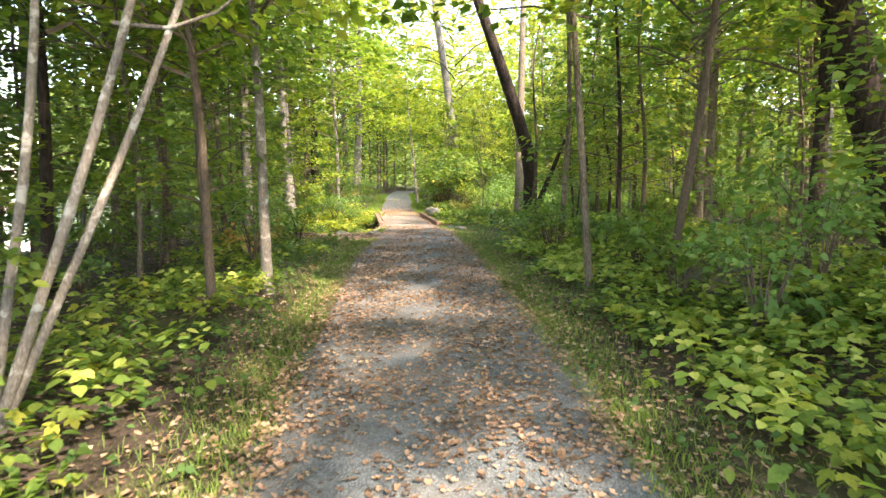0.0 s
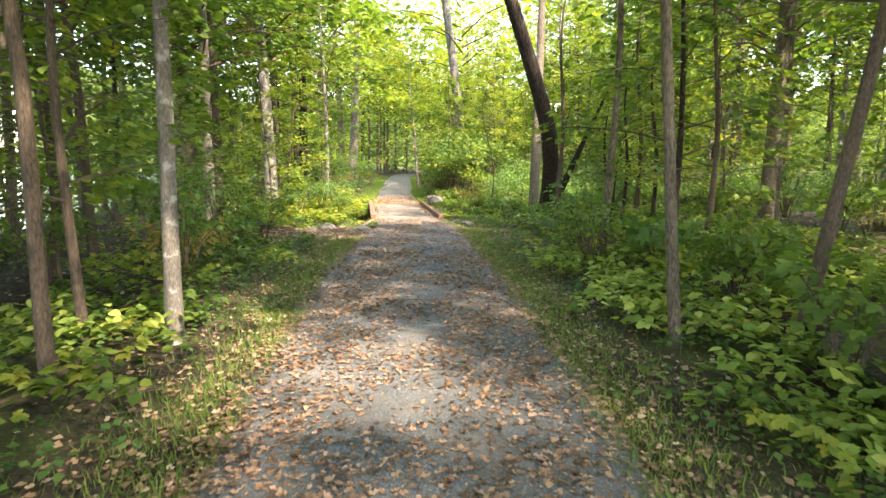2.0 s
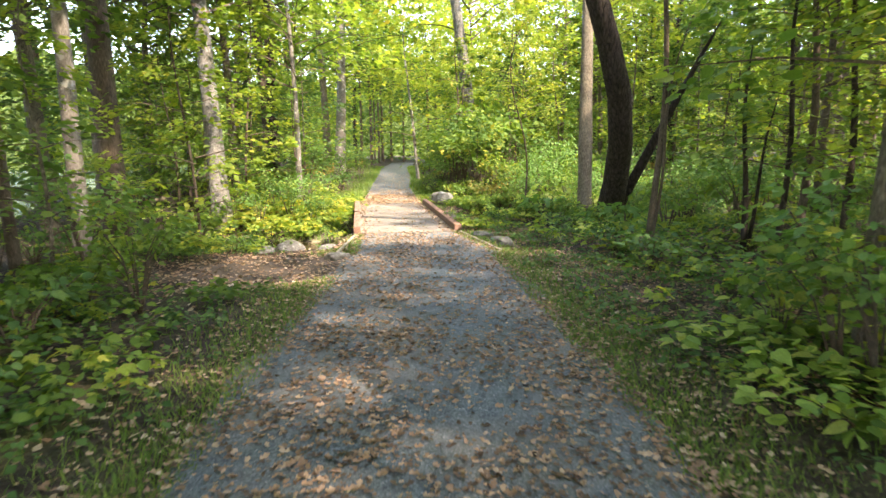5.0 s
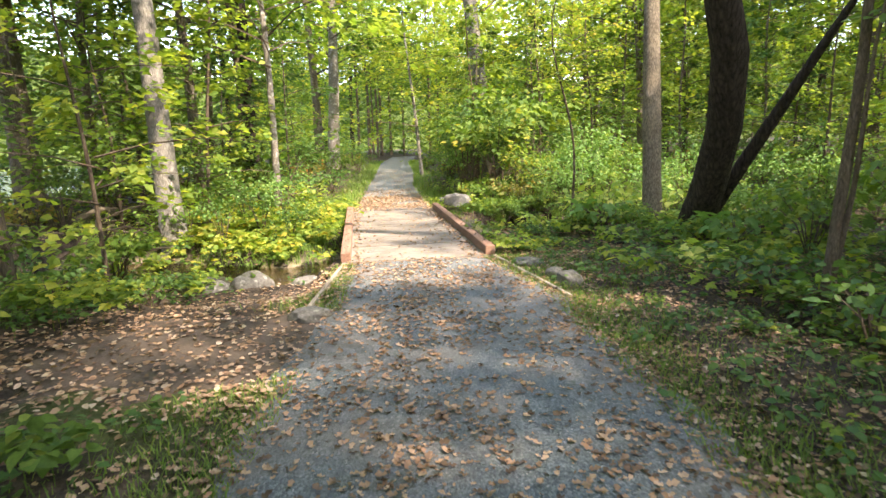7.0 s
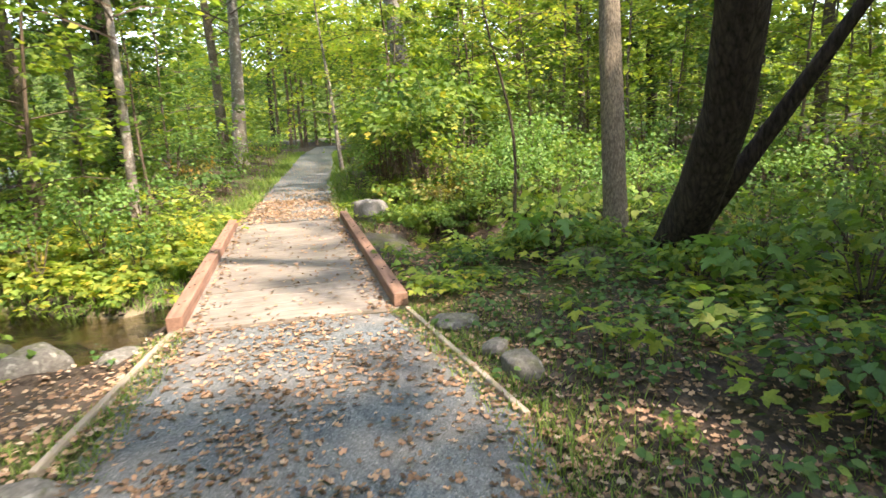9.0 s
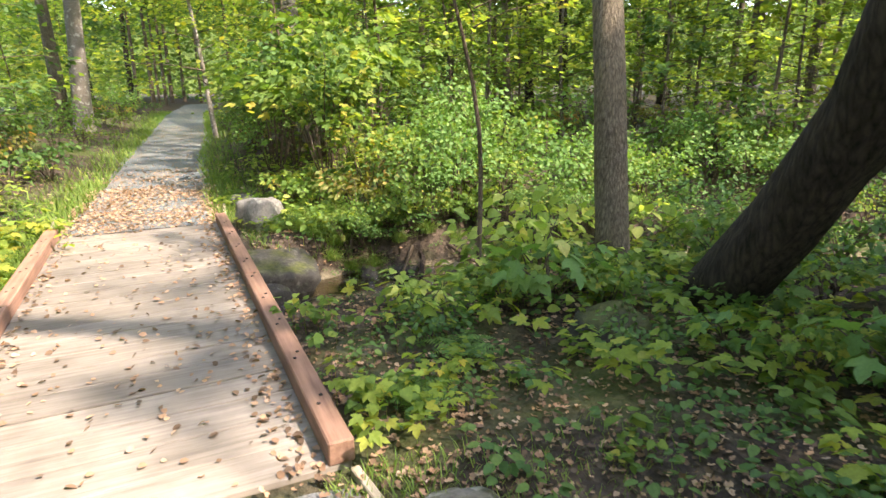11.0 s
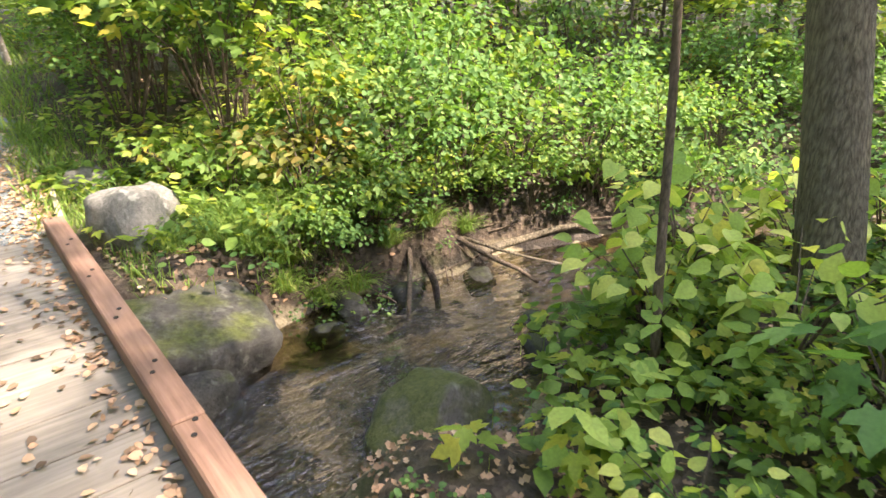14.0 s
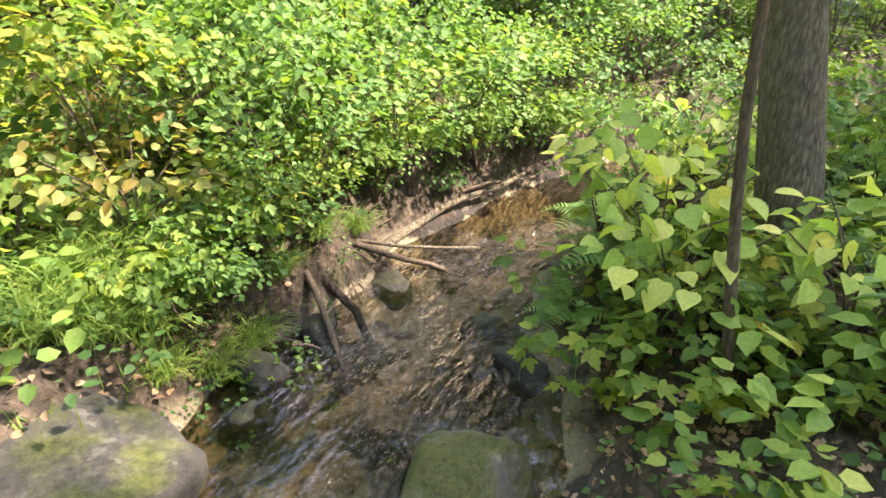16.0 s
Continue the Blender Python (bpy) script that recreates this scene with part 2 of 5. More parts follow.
distance_mat = material("distant_leaves", lambda node: principled(node, mix(node, 0.8, ramp(node, noise_at(node, 0.9, 6, 0.7), [(0.35, (0.02, 0.04, 0.012)), (0.65, (0.12, 0.17, 0.04))]), ramp(node, noise_at(node, 0.15, 3), [(0.3, (0.7, 0.7, 0.7)), (0.7, (1.2, 1.2, 1.1))]), "MULTIPLY"), 1.0, bump(node, noise_at(node, 0.9, 6, 0.7), 1.0, 1.0), 0.1))
hole_mat = material("hole_shade", lambda node: principled(node, (0.012, 0.01, 0.009, 1), 0.9))


# ---- builders ----
def mesh_from(name, verts, faces, mat, smooth=False):
    me = bpy.data.meshes.new(name)
    me.from_pydata([tuple(v) for v in verts], [], faces)
    me.materials.append(mat)
    if smooth:
        me.shade_smooth()
    return me


def part_of(name, me, parent, label=""):
    ob = new(name, me)
    ob.parent = parent
    if label:
        ob["label"] = label
    return ob


def part(name, bm, mat, parent, label=""):
    me = bpy.data.meshes.new(name)
    bm.to_mesh(me)
    bm.free()
    me.materials.append(mat)
    return part_of(name, me, parent, label)


def tube(points, radii, sides=8, wobble=0.0):
    """Vertices and faces of a tapered tube along points."""
    verts, faces = [], []
    points = [Vector(p) for p in points]
    n = len(points)
    for i, p in enumerate(points):
        d = (points[min(i + 1, n - 1)] - points[max(i - 1, 0)]).normalized()
        a = d.cross(Vector((0.31, 0.95, 0.05))).normalized()
        b = d.cross(a)
        for k in range(sides):
            ang = 2 * math.pi * k / sides
            r = radii[i] * (1 + wobble * noise.noise(Vector((math.cos(ang) * 1.7, math.sin(ang) * 1.7, p.z * 1.3 + p.x))))
            verts.append(p + (a * math.cos(ang) + b * math.sin(ang)) * r)
    for i in range(n - 1):
        for k in range(sides):
            k2 = (k + 1) % sides
            faces.append((i * sides + k, i * sides + k2, (i + 1) * sides + k2, (i + 1) * sides + k))
    faces.append(tuple(range((n - 1) * sides, n * sides)))
    return verts, faces


def join(pieces):
    verts, faces = [], []
    for v, f in pieces:
        o = len(verts)
        verts += v
        faces += [tuple(i + o for i in q) for q in f]
    return verts, faces


SHAPES = {
    "quad": ([(0, 0, 0), (0.45, 0.42, 0.08), (1, 0, -0.05), (0.45, -0.42, 0.08)], [(0, 2, 1), (0, 3, 2)]),
    "oval": ([(0, 0, 0), (0.22, 0.33, 0.06), (0.62, 0.31, 0.05), (1, 0, -0.08), (0.62, -0.31, 0.05), (0.22, -0.33, 0.06)], [(0, 3, 2, 1), (0, 5, 4, 3)]),
    "heart": ([(0, 0, 0), (-0.06, 0.25, 0.03), (0.15, 0.43, 0.07), (0.45, 0.38, 0.06), (0.75, 0.2, 0.0), (1, 0, -0.12), (0.75, -0.2, 0.0), (0.45, -0.38, 0.06), (0.15, -0.43, 0.07), (-0.06, -0.25, 0.03), (0.45, 0, -0.02)],
              [(0, 10, 3, 2), (0, 2, 1), (10, 5, 4, 3), (0, 8, 7, 10), (0, 9, 8), (10, 7, 6, 5)]),
    "maple": ([(0, 0, 0), (-0.12, 0.2, 0.02), (0.07, 0.25, 0.04), (0.2, 0.45, 0.04), (0.5, 0.55, -0.02), (0.47, 0.36, 0.03), (0.44, 0.21, 0.03), (0.66, 0.24, 0.02), (1, 0, -0.12),
               (0.66, -0.24, 0.02), (0.44, -0.21, 0.03), (0.47, -0.36, 0.03), (0.5, -0.55, -0.02), (0.2, -0.45, 0.04), (0.07, -0.25, 0.04), (-0.12, -0.2, 0.02)],
              [(0, 8, 7, 6), (0, 6, 5, 4, 3, 2), (0, 2, 1), (0, 10, 9, 8), (0, 14, 13, 12, 11, 10), (0, 15, 14)]),
    "ovate": ([(0, 0, 0), (0.28, 0, -0.02), (0.6, 0, -0.03), (1, 0, -0.14), (-0.03, 0.2, 0.03), (0.12, 0.36, 0.06), (0.32, 0.42, 0.07), (0.55, 0.36, 0.05), (0.78, 0.2, -0.01),
               (-0.03, -0.2, 0.03), (0.12, -0.36, 0.06), (0.32, -0.42, 0.07), (0.55, -0.36, 0.05), (0.78, -0.2, -0.01)],
              [(0, 1, 5, 4), (1, 6, 5), (1, 2, 7, 6), (2, 3, 8, 7), (0, 9, 10, 1), (1, 10, 11), (1, 11, 12, 2), (2, 12, 13, 3)]),
    "curl": ([(0, 0, 0.1), (0.25, 0.3, 0.17), (0.35, 0.14, 0.04), (0.62, 0.34, 0.15), (1, 0.03, 0.14), (0.66, -0.30, 0.2), (0.4, -0.13, 0.03), (0.2, -0.32, 0.12), (0.5, 0, 0.0)], [(0, 8, 2, 1), (8, 4, 3, 2), (8, 6, 5, 4), (0, 7, 6, 8)]),
    "frond": ([(0, -0.09, 0), (0.5, -0.1, 0.02), (1, 0, -0.06), (0.5, 0.1, 0.02), (0, 0.09, 0)], [(0, 1, 2, 3, 4)]),
    "sedge": ([(0, -0.012, 0), (0, 0.012, 0), (0.4, 0.012, 0.05), (0.4, -0.012, 0.05), (0.75, 0.009, -0.08), (0.75, -0.009, -0.08), (1, 0, -0.42)], [(0, 1, 2, 3), (3, 2, 4, 5), (5, 4, 6)]),
    "blade": ([(0, -0.035, 0), (0, 0.035, 0), (0.55, 0.03, 0.0), (0.55, -0.03, 0.0), (1, 0, -0.16)], [(0, 1, 2, 3), (3, 2, 4)]),
}


def unit(a):
    return a / np.maximum(np.linalg.norm(a, axis=1, keepdims=True), 1e-9)


def leaves(name, places, along, up, size, shape, mat):
    """One mesh of many leaves; along: the midrib's way, up: the side that faces the sky."""
    template, quads = SHAPES[shape]
    T = np.array(template)
    u = unit(np.asarray(along, float))
    w = np.asarray(up, float)
    v = unit(np.cross(w, u))
    w = np.cross(u, v)
    s = np.asarray(size, float)[:, None, None]
    V = np.asarray(places)[:, None, :] + s * (T[None, :, 0:1] * u[:, None, :] + T[None, :, 1:2] * v[:, None, :] + T[None, :, 2:3] * w[:, None, :])
    n, k = len(V), len(T)
    loops, starts, at = [], [], 0
    per = sum(len(q) for q in quads)
    flat = np.array([i for q in quads for i in q])
    lens = np.array([len(q) for q in quads])
    index = (np.arange(n)[:, None] * k + flat[None, :]).ravel()
    first = np.concatenate([[0], np.cumsum(lens)[:-1]])
    starts = (np.arange(n)[:, None] * per + first[None, :]).ravel()
    me = bpy.data.meshes.new(name)
    me.vertices.add(n * k)
    me.vertices.foreach_set("co", V.astype(np.float32).ravel())
    me.loops.add(len(index))
    me.loops.foreach_set("vertex_index", index.astype(np.int32))
    me.polygons.add(len(starts))
    me.polygons.foreach_set("loop_start", starts.astype(np.int32))
    me.update(calc_edges=True)
    me.validate()
    me.materials.append(mat)
    return me


def loose_up(n, tilt=0.45):
    return unit(np.column_stack([rng.normal(0, tilt, n), rng.normal(0, tilt, n), np.ones(n)]))


def heading(n, droop=0.15, spread=0.2):
    a = rng.uniform(0, 2 * math.pi, n)
    return np.column_stack([np.cos(a), np.sin(a), rng.normal(-droop, spread, n)])


def sprays(count, z0, z1, reach, top_reach, per, rise=0.25, size=(0.07, 0.11), start=0.25):
    """Branches of a layered crown: tubes, and leaves set flat along them."""
    wood, P, A = [], [], []
    for k in range(count):
        f = (k + rng.uniform(0, 1)) / count
        z = z0 + (z1 - z0) * f
        a = k * 2.4 + rng.uniform(-0.5, 0.5)
        l = (reach + (top_reach - reach) * f) * rng.uniform(0.65, 1.15)
        way = np.array([math.cos(a), math.sin(a), 0])
        side = np.array([-way[1], way[0], 0])
        bend = rng.uniform(-0.25, 0.25)

        def on(s):
            return way * l * s + side * bend * l * s * s + np.array([0, 0, z + l * (rise * s * 1.6 - rise * 1.1 * s * s)])
        pts = [on(s) for s in np.linspace(0, 1, 4)]
        r = 0.004 + 0.007 * l
        wood.append(tube(pts, [r, r * 0.75, r * 0.5, r * 0.15], 3))
        s = start + (1 - start) * np.sqrt(rng.uniform(0, 1, per))
        off = rng.normal(0, 0.22, per) * l * (1.15 - s)
        pos = np.array([on(q) for q in s]) + off[:, None] * side[None, :]
        pos[:, 2] += rng.normal(0, 0.05 + 0.03 * l, per) - 0.10 * np.abs(off)
        P.append(pos)
        A.append(way[None, :] * 0.8 + np.sign(off)[:, None] * side[None, :] * rng.uniform(0.2, 1.1, per)[:, None] + rng.normal(0, 0.25, (per, 3)) + np.array([0, 0, -0.25]))
    P, A = np.concatenate(P), np.concatenate(A)
    return join(wood), P, A, rng.uniform(size[0], size[1], len(P))


def empty(name, label, category, group="", kind=""):
    return tagged(new(name), label, category, group, kind)


# ---- the lie of the land ----
def smooth(a, b, v):
    q = np.clip((np.asarray(v, float) - a) / (b - a), 0, 1)
    return q * q * (3 - 2 * q)


def path_left(y):
    return np.interp(y, [-30, 2, 5, 7.4, 10.5, 13.8, 16.7, 19, 25, 33, 41, 56, 75, 110], [-2.2, -1.24, -1.12, -0.97, -0.8, -0.4, 0.05, 0.18, 0.12, 0.6, 1.1, 1.9, 4.0, 12.0])


def path_right(y):
    return np.interp(y, [-30, 1.5, 4.6, 7.5, 10.6, 13.8, 16.8, 19, 25, 32, 42, 56, 75, 110], [-0.4, 1.1, 1.43, 1.75, 2.03, 2.22, 2.42, 2.2, 2.2, 2.5, 3.4, 4.3, 6.5, 14.5])


STREAM = [(26, 15.5), (16, 17.6), (12, 19.0), (9.5, 20.6), (7.6, 22.0), (6.4, 22.65), (5.2, 23.03), (4.2, 22.8), (3.0, 22.75), (2.0, 22.5), (1.0, 21.9), (0.0, 21.0), (-1.0, 20.7), (-2.3, 21.2), (-4.0, 21.8), (-7.0, 21.6), (-13.0, 20.0)]
WATER_Z, LAKE_Z = -0.52, -0.9


def stream_gap(x, y):
    """Distance to the stream's middle line."""
    x, y = np.asarray(x, float), np.asarray(y, float)
    best = np.full(np.broadcast(x, y).shape, 1e9)
    for (ax, ay), (bx, by) in zip(STREAM[:-1], STREAM[1:]):
        dx, dy = bx - ax, by - ay
        s = np.clip(((x - ax) * dx + (y - ay) * dy) / (dx * dx + dy * dy), 0, 1)
        best = np.minimum(best, np.hypot(x - ax - s * dx, y - ay - s * dy))
    return best


def path_gap(x, y):
    """Distance outside the path's edge (negative on it)."""
    return np.maximum(path_left(y) - x, x - path_right(y))


def ripple(x, y):
    return (np.sin(x * 1.3 + 0.7 * y) * np.sin(y * 1.1 - 0.4 * x) * 0.5 + np.sin(x * 3.1 - y * 1.7) * np.sin(y * 2.7 + x) * 0.25 + np.sin(x * 7.3 + y * 3.9) * np.sin(y * 6.1 - x * 5.2) * 0.12)


def dirt_mask(x, y):
    side, bank = np.hypot((x + 0.9) / 2.1, (y - 16.1) / 1.5), np.hypot((x + 0.75) / 1.15, (y - 18.3) / 1.5)
    return smooth(1.0, 0.0, np.minimum(side, bank)) * (x < 1.2)


def ground_z(x, y):
    x, y = np.asarray(x, float), np.asarray(y, float)
    g = path_gap(x, y)
    off = smooth(0.1, 2.0, g)
    z = -0.012 + off * 0.16 * ripple(x, y) + 0.03 * smooth(0.1, 0.5, g) * ripple(x * 2.3, y * 2.1)
    z = z + 0.38 * smooth(2.8, 6.0, x - 0.1 * (y - 8)) * smooth(19.5, 15.5, y) + 0.5 * smooth(7, 25, x)
    z = z + 0.30 * smooth(24.3, 27.0, y) * off
    z = z - 0.06 * dirt_mask(x, y)
    z = z - (1.5 + LAKE_Z * -0.3) * smooth(-7.5, -14.0, x)
    z = z - 0.32 * smooth(17.2, 19.3, y) * smooth(25.0, 22.8, y) * smooth(0.15, -0.4, x) * smooth(-6.0, -3.0, x)
    w = 0.70 + 0.32 * smooth(4.8, 3.4, x) + 0.08 * smooth(1, 0, x) + 0.05 * np.sin(x * 1.7) + 0.06 * np.sin(y * 4.1 + x * 3)
    d = stream_gap(x, y)
    bed = -0.62 + 0.05 * np.sin(x * 2.3) * np.sin(y * 3.1) + 0.03 * np.sin(x * 6.1 + y * 5.0)
    shelf = 0.75 * smooth(2.9, 3.5, x) * smooth(5.6, 4.6, x) * smooth(22.75, 22.3, y)
    low = z + (np.minimum(bed, z) - z) * smooth(w + 0.25 + shelf, w - 0.35, d)
    return np.maximum(low, np.minimum(z, -0.47) - 0.6 * smooth(w + 0.15, w - 0.2, d))


def steps(stops):
    out = [stops[0][0]]
    for (a, _), (b, s) in zip(stops[:-1], stops[1:]):
        n = max(1, round((b - a) / s))
        out += [a + (b - a) * (k + 1) / n for k in range(n)]
    return np.array(out)


def sheet(xs, ys, height):
    X, Y = np.meshgrid(xs, ys)
    Z = height(X, Y)
    V = np.column_stack([X.ravel(), Y.ravel(), Z.ravel()])
    nx, ny = len(xs), len(ys)
    F = [(j * nx + i, j * nx + i + 1, (j + 1) * nx + i + 1, (j + 1) * nx + i) for j in range(ny - 1) for i in range(nx - 1)]
    return V, F


V, F = sheet(steps([(-600, 0), (-40, 60), (-14, 3), (-5, 0.5), (9, 0.16), (24, 0.6), (60, 4), (600, 60)]),
             steps([(-300, 0), (-12, 20), (0, 0.8), (17, 0.3), (27, 0.16), (50, 0.8), (110, 5), (700, 60)]), ground_z)
tagged(new("ground", mesh_from("ground", V, F, ground_mat, True)), "dark forest floor with leaf litter and moss", "ground", kind="structure")

# the gravel path, its edges dipping unevenly under the verge
def path_strip(y0, y1, step):
    ys = np.arange(y0, y1 + 1e-6, step)
    cols = 13
    V, F = [], []
    for j, y in enumerate(ys):
        a, b = float(path_left(y)), float(path_right(y))
        for i in range(cols):
            f = i / (cols - 1)
            lo, hi = (0.16 + 0.17 * float(ripple(q * 1.7, y * 1.3)) * float(smooth(18.6, 16.5, y) + smooth(25.4, 27.0, y)) for q in (0.0, 5.0))
            x = a - lo + (b - a + lo + hi) * f
            edge = min(f * (b - a + lo + hi), (1 - f) * (b - a + lo + hi))
            z = 0.02 + 0.018 * math.sin(math.pi * f) - 0.075 * float(smooth(0.34, 0.0, edge)) + 0.02 * float(ripple(x * 2.9, y * 2.6)) * float(smooth(0.5, 0.0, edge)) + 0.004 * float(ripple(x * 4, y * 4))
            V.append((x, y, z))
        if j:
            o, p = j * cols, (j - 1) * cols
            F += [(p + i, p + i + 1, o + i + 1, o + i) for i in range(cols - 1)]
    return V, F


V, F = join([path_strip(-14, 19.02, 0.14), path_strip(24.93, 75, 0.3)])
tagged(new("path", mesh_from("path", V, F, gravel_mat, True)), "blue-grey crushed stone footpath strewn with fallen leaves", "path", kind="structure")

V, F = sheet(np.arange(-4.4, 1.0, 0.15), np.arange(14.1, 19.5, 0.15), lambda x, y: ground_z(x, y) + 0.05 * np.sqrt(dirt_mask(x, y)) - 0.03 + 0.015 * ripple(x * 2, y * 2))
tagged(new("dirt_path", mesh_from("dirt_path", V, F, dirt_mat, True)), "bare brown dirt side path beside the gravel", "path", kind="structure")


# water
def ribbon(line, half, z):
    V, F = [], []
    n = len(line)
    for i, (x, y) in enumerate(line):
        ax, ay = line[max(i - 1, 0)]
        bx, by = line[min(i + 1, n - 1)]
        l = math.hypot(bx - ax, by - ay)
        nx, ny = -(by - ay) / l, (bx - ax) / l
        for q in (-1, 0, 1):
            V.append((x + nx * half * q, y + ny * half * q, z))
        if i:
            o = i * 3
            F += [(o, o + 1, o - 2, o - 3), (o + 1, o + 2, o - 1, o - 2)]
    return V, F


V, F = ribbon(STREAM, 1.25, WATER_Z)
tagged(new("stream", mesh_from("stream", V, F, water_mat)), "shallow clear brown stream rippling over sand", "stream", kind="structure")
V = [(-600, -200, LAKE_Z), (-10.6, -200, LAKE_Z), (-10.6, 600, LAKE_Z), (-600, 600, LAKE_Z)]
tagged(new("lake", mesh_from("lake", V, [(0, 1, 2, 3)], lake_mat)), "bright open lake water behind the trees", "lake", kind="structure")


# ---- footbridge ----
def box_bm(sx, sy, sz, bevel=0.006, jitter=0.0):
    bm = bmesh.new()
    bmesh.ops.create_cube(bm, size=1)
    for v in bm.verts:
        v.co = Vector((v.co.x * sx + random.uniform(-jitter, jitter), v.co.y * sy + random.uniform(-jitter, jitter), v.co.z * sz + random.uniform(-jitter, jitter)))
    if bevel:
        bmesh.ops.bevel(bm, geom=bm.edges[:], offset=bevel, segments=1, affect="EDGES")
    return bm


bridge = empty("footbridge", "weathered plank footbridge with reddish timber kerbs over the stream", "footbridge")
BX0, BX1, BY0, BY1, KERB = 0.135, 2.225, 19.06, 24.98, 0.135
plank_meshes = []
for k in range(5):
    bm = box_bm(BX1 - BX0 - 2 * 0.02 + random.uniform(-0.02, 0.02), 0.287, 0.045, 0.006, 0.002)
    me = bpy.data.meshes.new("plank")
    bm.to_mesh(me)
    bm.free()
    me.materials.append(plank_mat)
    plank_meshes.append(me)
y = BY0 + 0.146
while y < BY1:
    p = part_of("plank", plank_meshes[random.randrange(5)], bridge)
    p.matrix_basis = pose((BX0 + BX1) / 2 + random.uniform(-0.008, 0.008), y, -0.0 + random.uniform(-0.004, 0.003), 0, random.uniform(-0.12, 0.12), random.uniform(-0.1, 0.1))
    y += 0.2955
for side, x in (("left", BX0 + KERB / 2), ("right", BX1 - KERB / 2)):
    for a, b in ((BY0, 22.05), (22.06, BY1)):
        bm = box_bm(KERB, b - a, 0.13, 0.008, 0.003)
        k = part("kerb", bm, kerb_mat, bridge, "reddish-brown timber kerb with bolt holes")
        k.matrix_basis = pose(x, (a + b) / 2, 0.022 + 0.066)
        for by in np.arange(a + 0.4, b, 0.62):
            for dy in (0, 0.09):
                # no hole is cut: a near-black disc paints the shade inside
                bm = bmesh.new()
                bmesh.ops.create_cone(bm, cap_ends=True, segments=8, radius1=0.012, radius2=0.012, depth=0.006)
                h = part("bolt_hole", bm, hole_mat, k, "bolt hole drawn as a near-black disc")
                h.matrix_basis = pose((0.02 if dy else -0.015), by + dy - (a + b) / 2, 0.0655)
for x in (BX0 + 0.15, (BX0 + BX1) / 2, BX1 - 0.15):
    bm = box_bm(0.14, BY1 - BY0 - 0.1, 0.2, 0.006)
    part("beam", bm, edge_mat, bridge).matrix_basis = pose(x, (BY0 + BY1) / 2, -0.125)
bridge.location = (0, 0, 0)


def edging(points):
    thing = empty("edging_board", "pale weathered board edging the gravel", "edging board", "path edging boards")
    (ax, ay), (bx, by) = points
    l = math.hypot(bx - ax, by - ay)
    thing.matrix_basis = pose((ax + bx) / 2, (ay + by) / 2, 0.0, 0, 0, math.degrees(math.atan2(-(bx - ax), by - ay)))
    part("board", box_bm(0.045, l, 0.14, 0.006, 0.004), edge_mat, thing).location = (0, 0, -0.035)


edging(((2.46, 16.75), (2.2, 19.0)))
edging(((0.18, 19.0), (-0.12, 16.95)))
edging(((0.14, 25.05), (0.05, 26.4)))
edging(((2.22, 25.05), (2.32, 26.3)))


# ---- rocks ----
def rock(x, y, z, sx, sy, sz, mat, label, turn=0.0, rough=0.22, seed=0, flat=0.0, facet=0.9):
    bm = bmesh.new()
    bmesh.ops.create_icosphere(bm, subdivisions=4, radius=1)
    cuts = []
    dice = random.Random(seed + 40)
    for k in range(11):
        d = Vector((dice.gauss(0, 1), dice.gauss(0, 1), dice.gauss(0.1, 0.8))).normalized()
        cuts.append((d, dice.uniform(0.70, 0.98)))
    for v in bm.verts:
        c = v.co.copy()
        for d, far in cuts:
            over = c.dot(d) - far
            if over > 0:
                c -= d * over * facet
        q = 1 + rough * noise.noise(c * 0.9 + Vector((seed * 3.1, 0, 0))) + rough * 0.5 * noise.noise(c * 2.3 + Vector((0, seed * 1.7, 0))) + 0.04 * noise.noise(c * 7)
        c = Vector([math.copysign(abs(k) ** 0.8, k) for k in c]) * q
        if flat and c.z > flat:
            c.z = flat + (c.z - flat) * 0.2
        v.co = Vector((c.x * sx, c.y * sy, c.z * sz))
    me = bpy.data.meshes.new("rock")
    bm.to_mesh(me)
    bm.free()
    me.shade_smooth()
    me.materials.append(mat)
    ob = tagged(new("rock", me), label, "rock", "rocks by the stream")
    ob.matrix_basis = pose(x, y, z, 0, 0, turn)
    return ob


boulder = rock(2.66, 23.6, -0.52, 0.66, 0.62, 0.56, grey_moss_mat, "large flat mossy boulder at the stream's edge beside the bridge", -15, 0.2, 1, 0.5)
boulder.matrix_basis = pose(2.48, 23.66, -0.43, 5, 9, -18)
rock(2.36, 23.12, -0.62, 0.36, 0.3, 0.34, wet_rock_mat, "dark wet rock at the foot of the large boulder", 40, 0.22, 31)
rock(3.44, 22.1, -0.60, 0.38, 0.29, 0.32, deep_moss_mat, "rounded mossy stone in the stream", 20, 0.24, 2, 0.0, 0.85)
rock(2.62, 24.62, 0.05, 0.31, 0.27, 0.34, pale_rock_mat, "pale grey boulder beside the bridge end", 35, 0.25, 3)
rock(2.62, 26.3, 0.02, 0.2, 0.2, 0.15, rock_mat, "small grey stone beside the path", 5, 0.25, 4)
rock(4.4, 22.2, -0.60, 0.20, 0.13, 0.13, wet_rock_mat, "dark wet stone in the stream", 60, 0.2, 5)
rock(4.4, 6.1, 0.1, 0.75, 0.55, 0.4, moss_rock_mat, "large dark mossy boulder in the undergrowth", 10, 0.25, 6)
rock(2.66, 17.35, 0.03, 0.13, 0.17, 0.11, rock_mat, "rounded grey stone beside the edging board", 10, 0.2, 7)
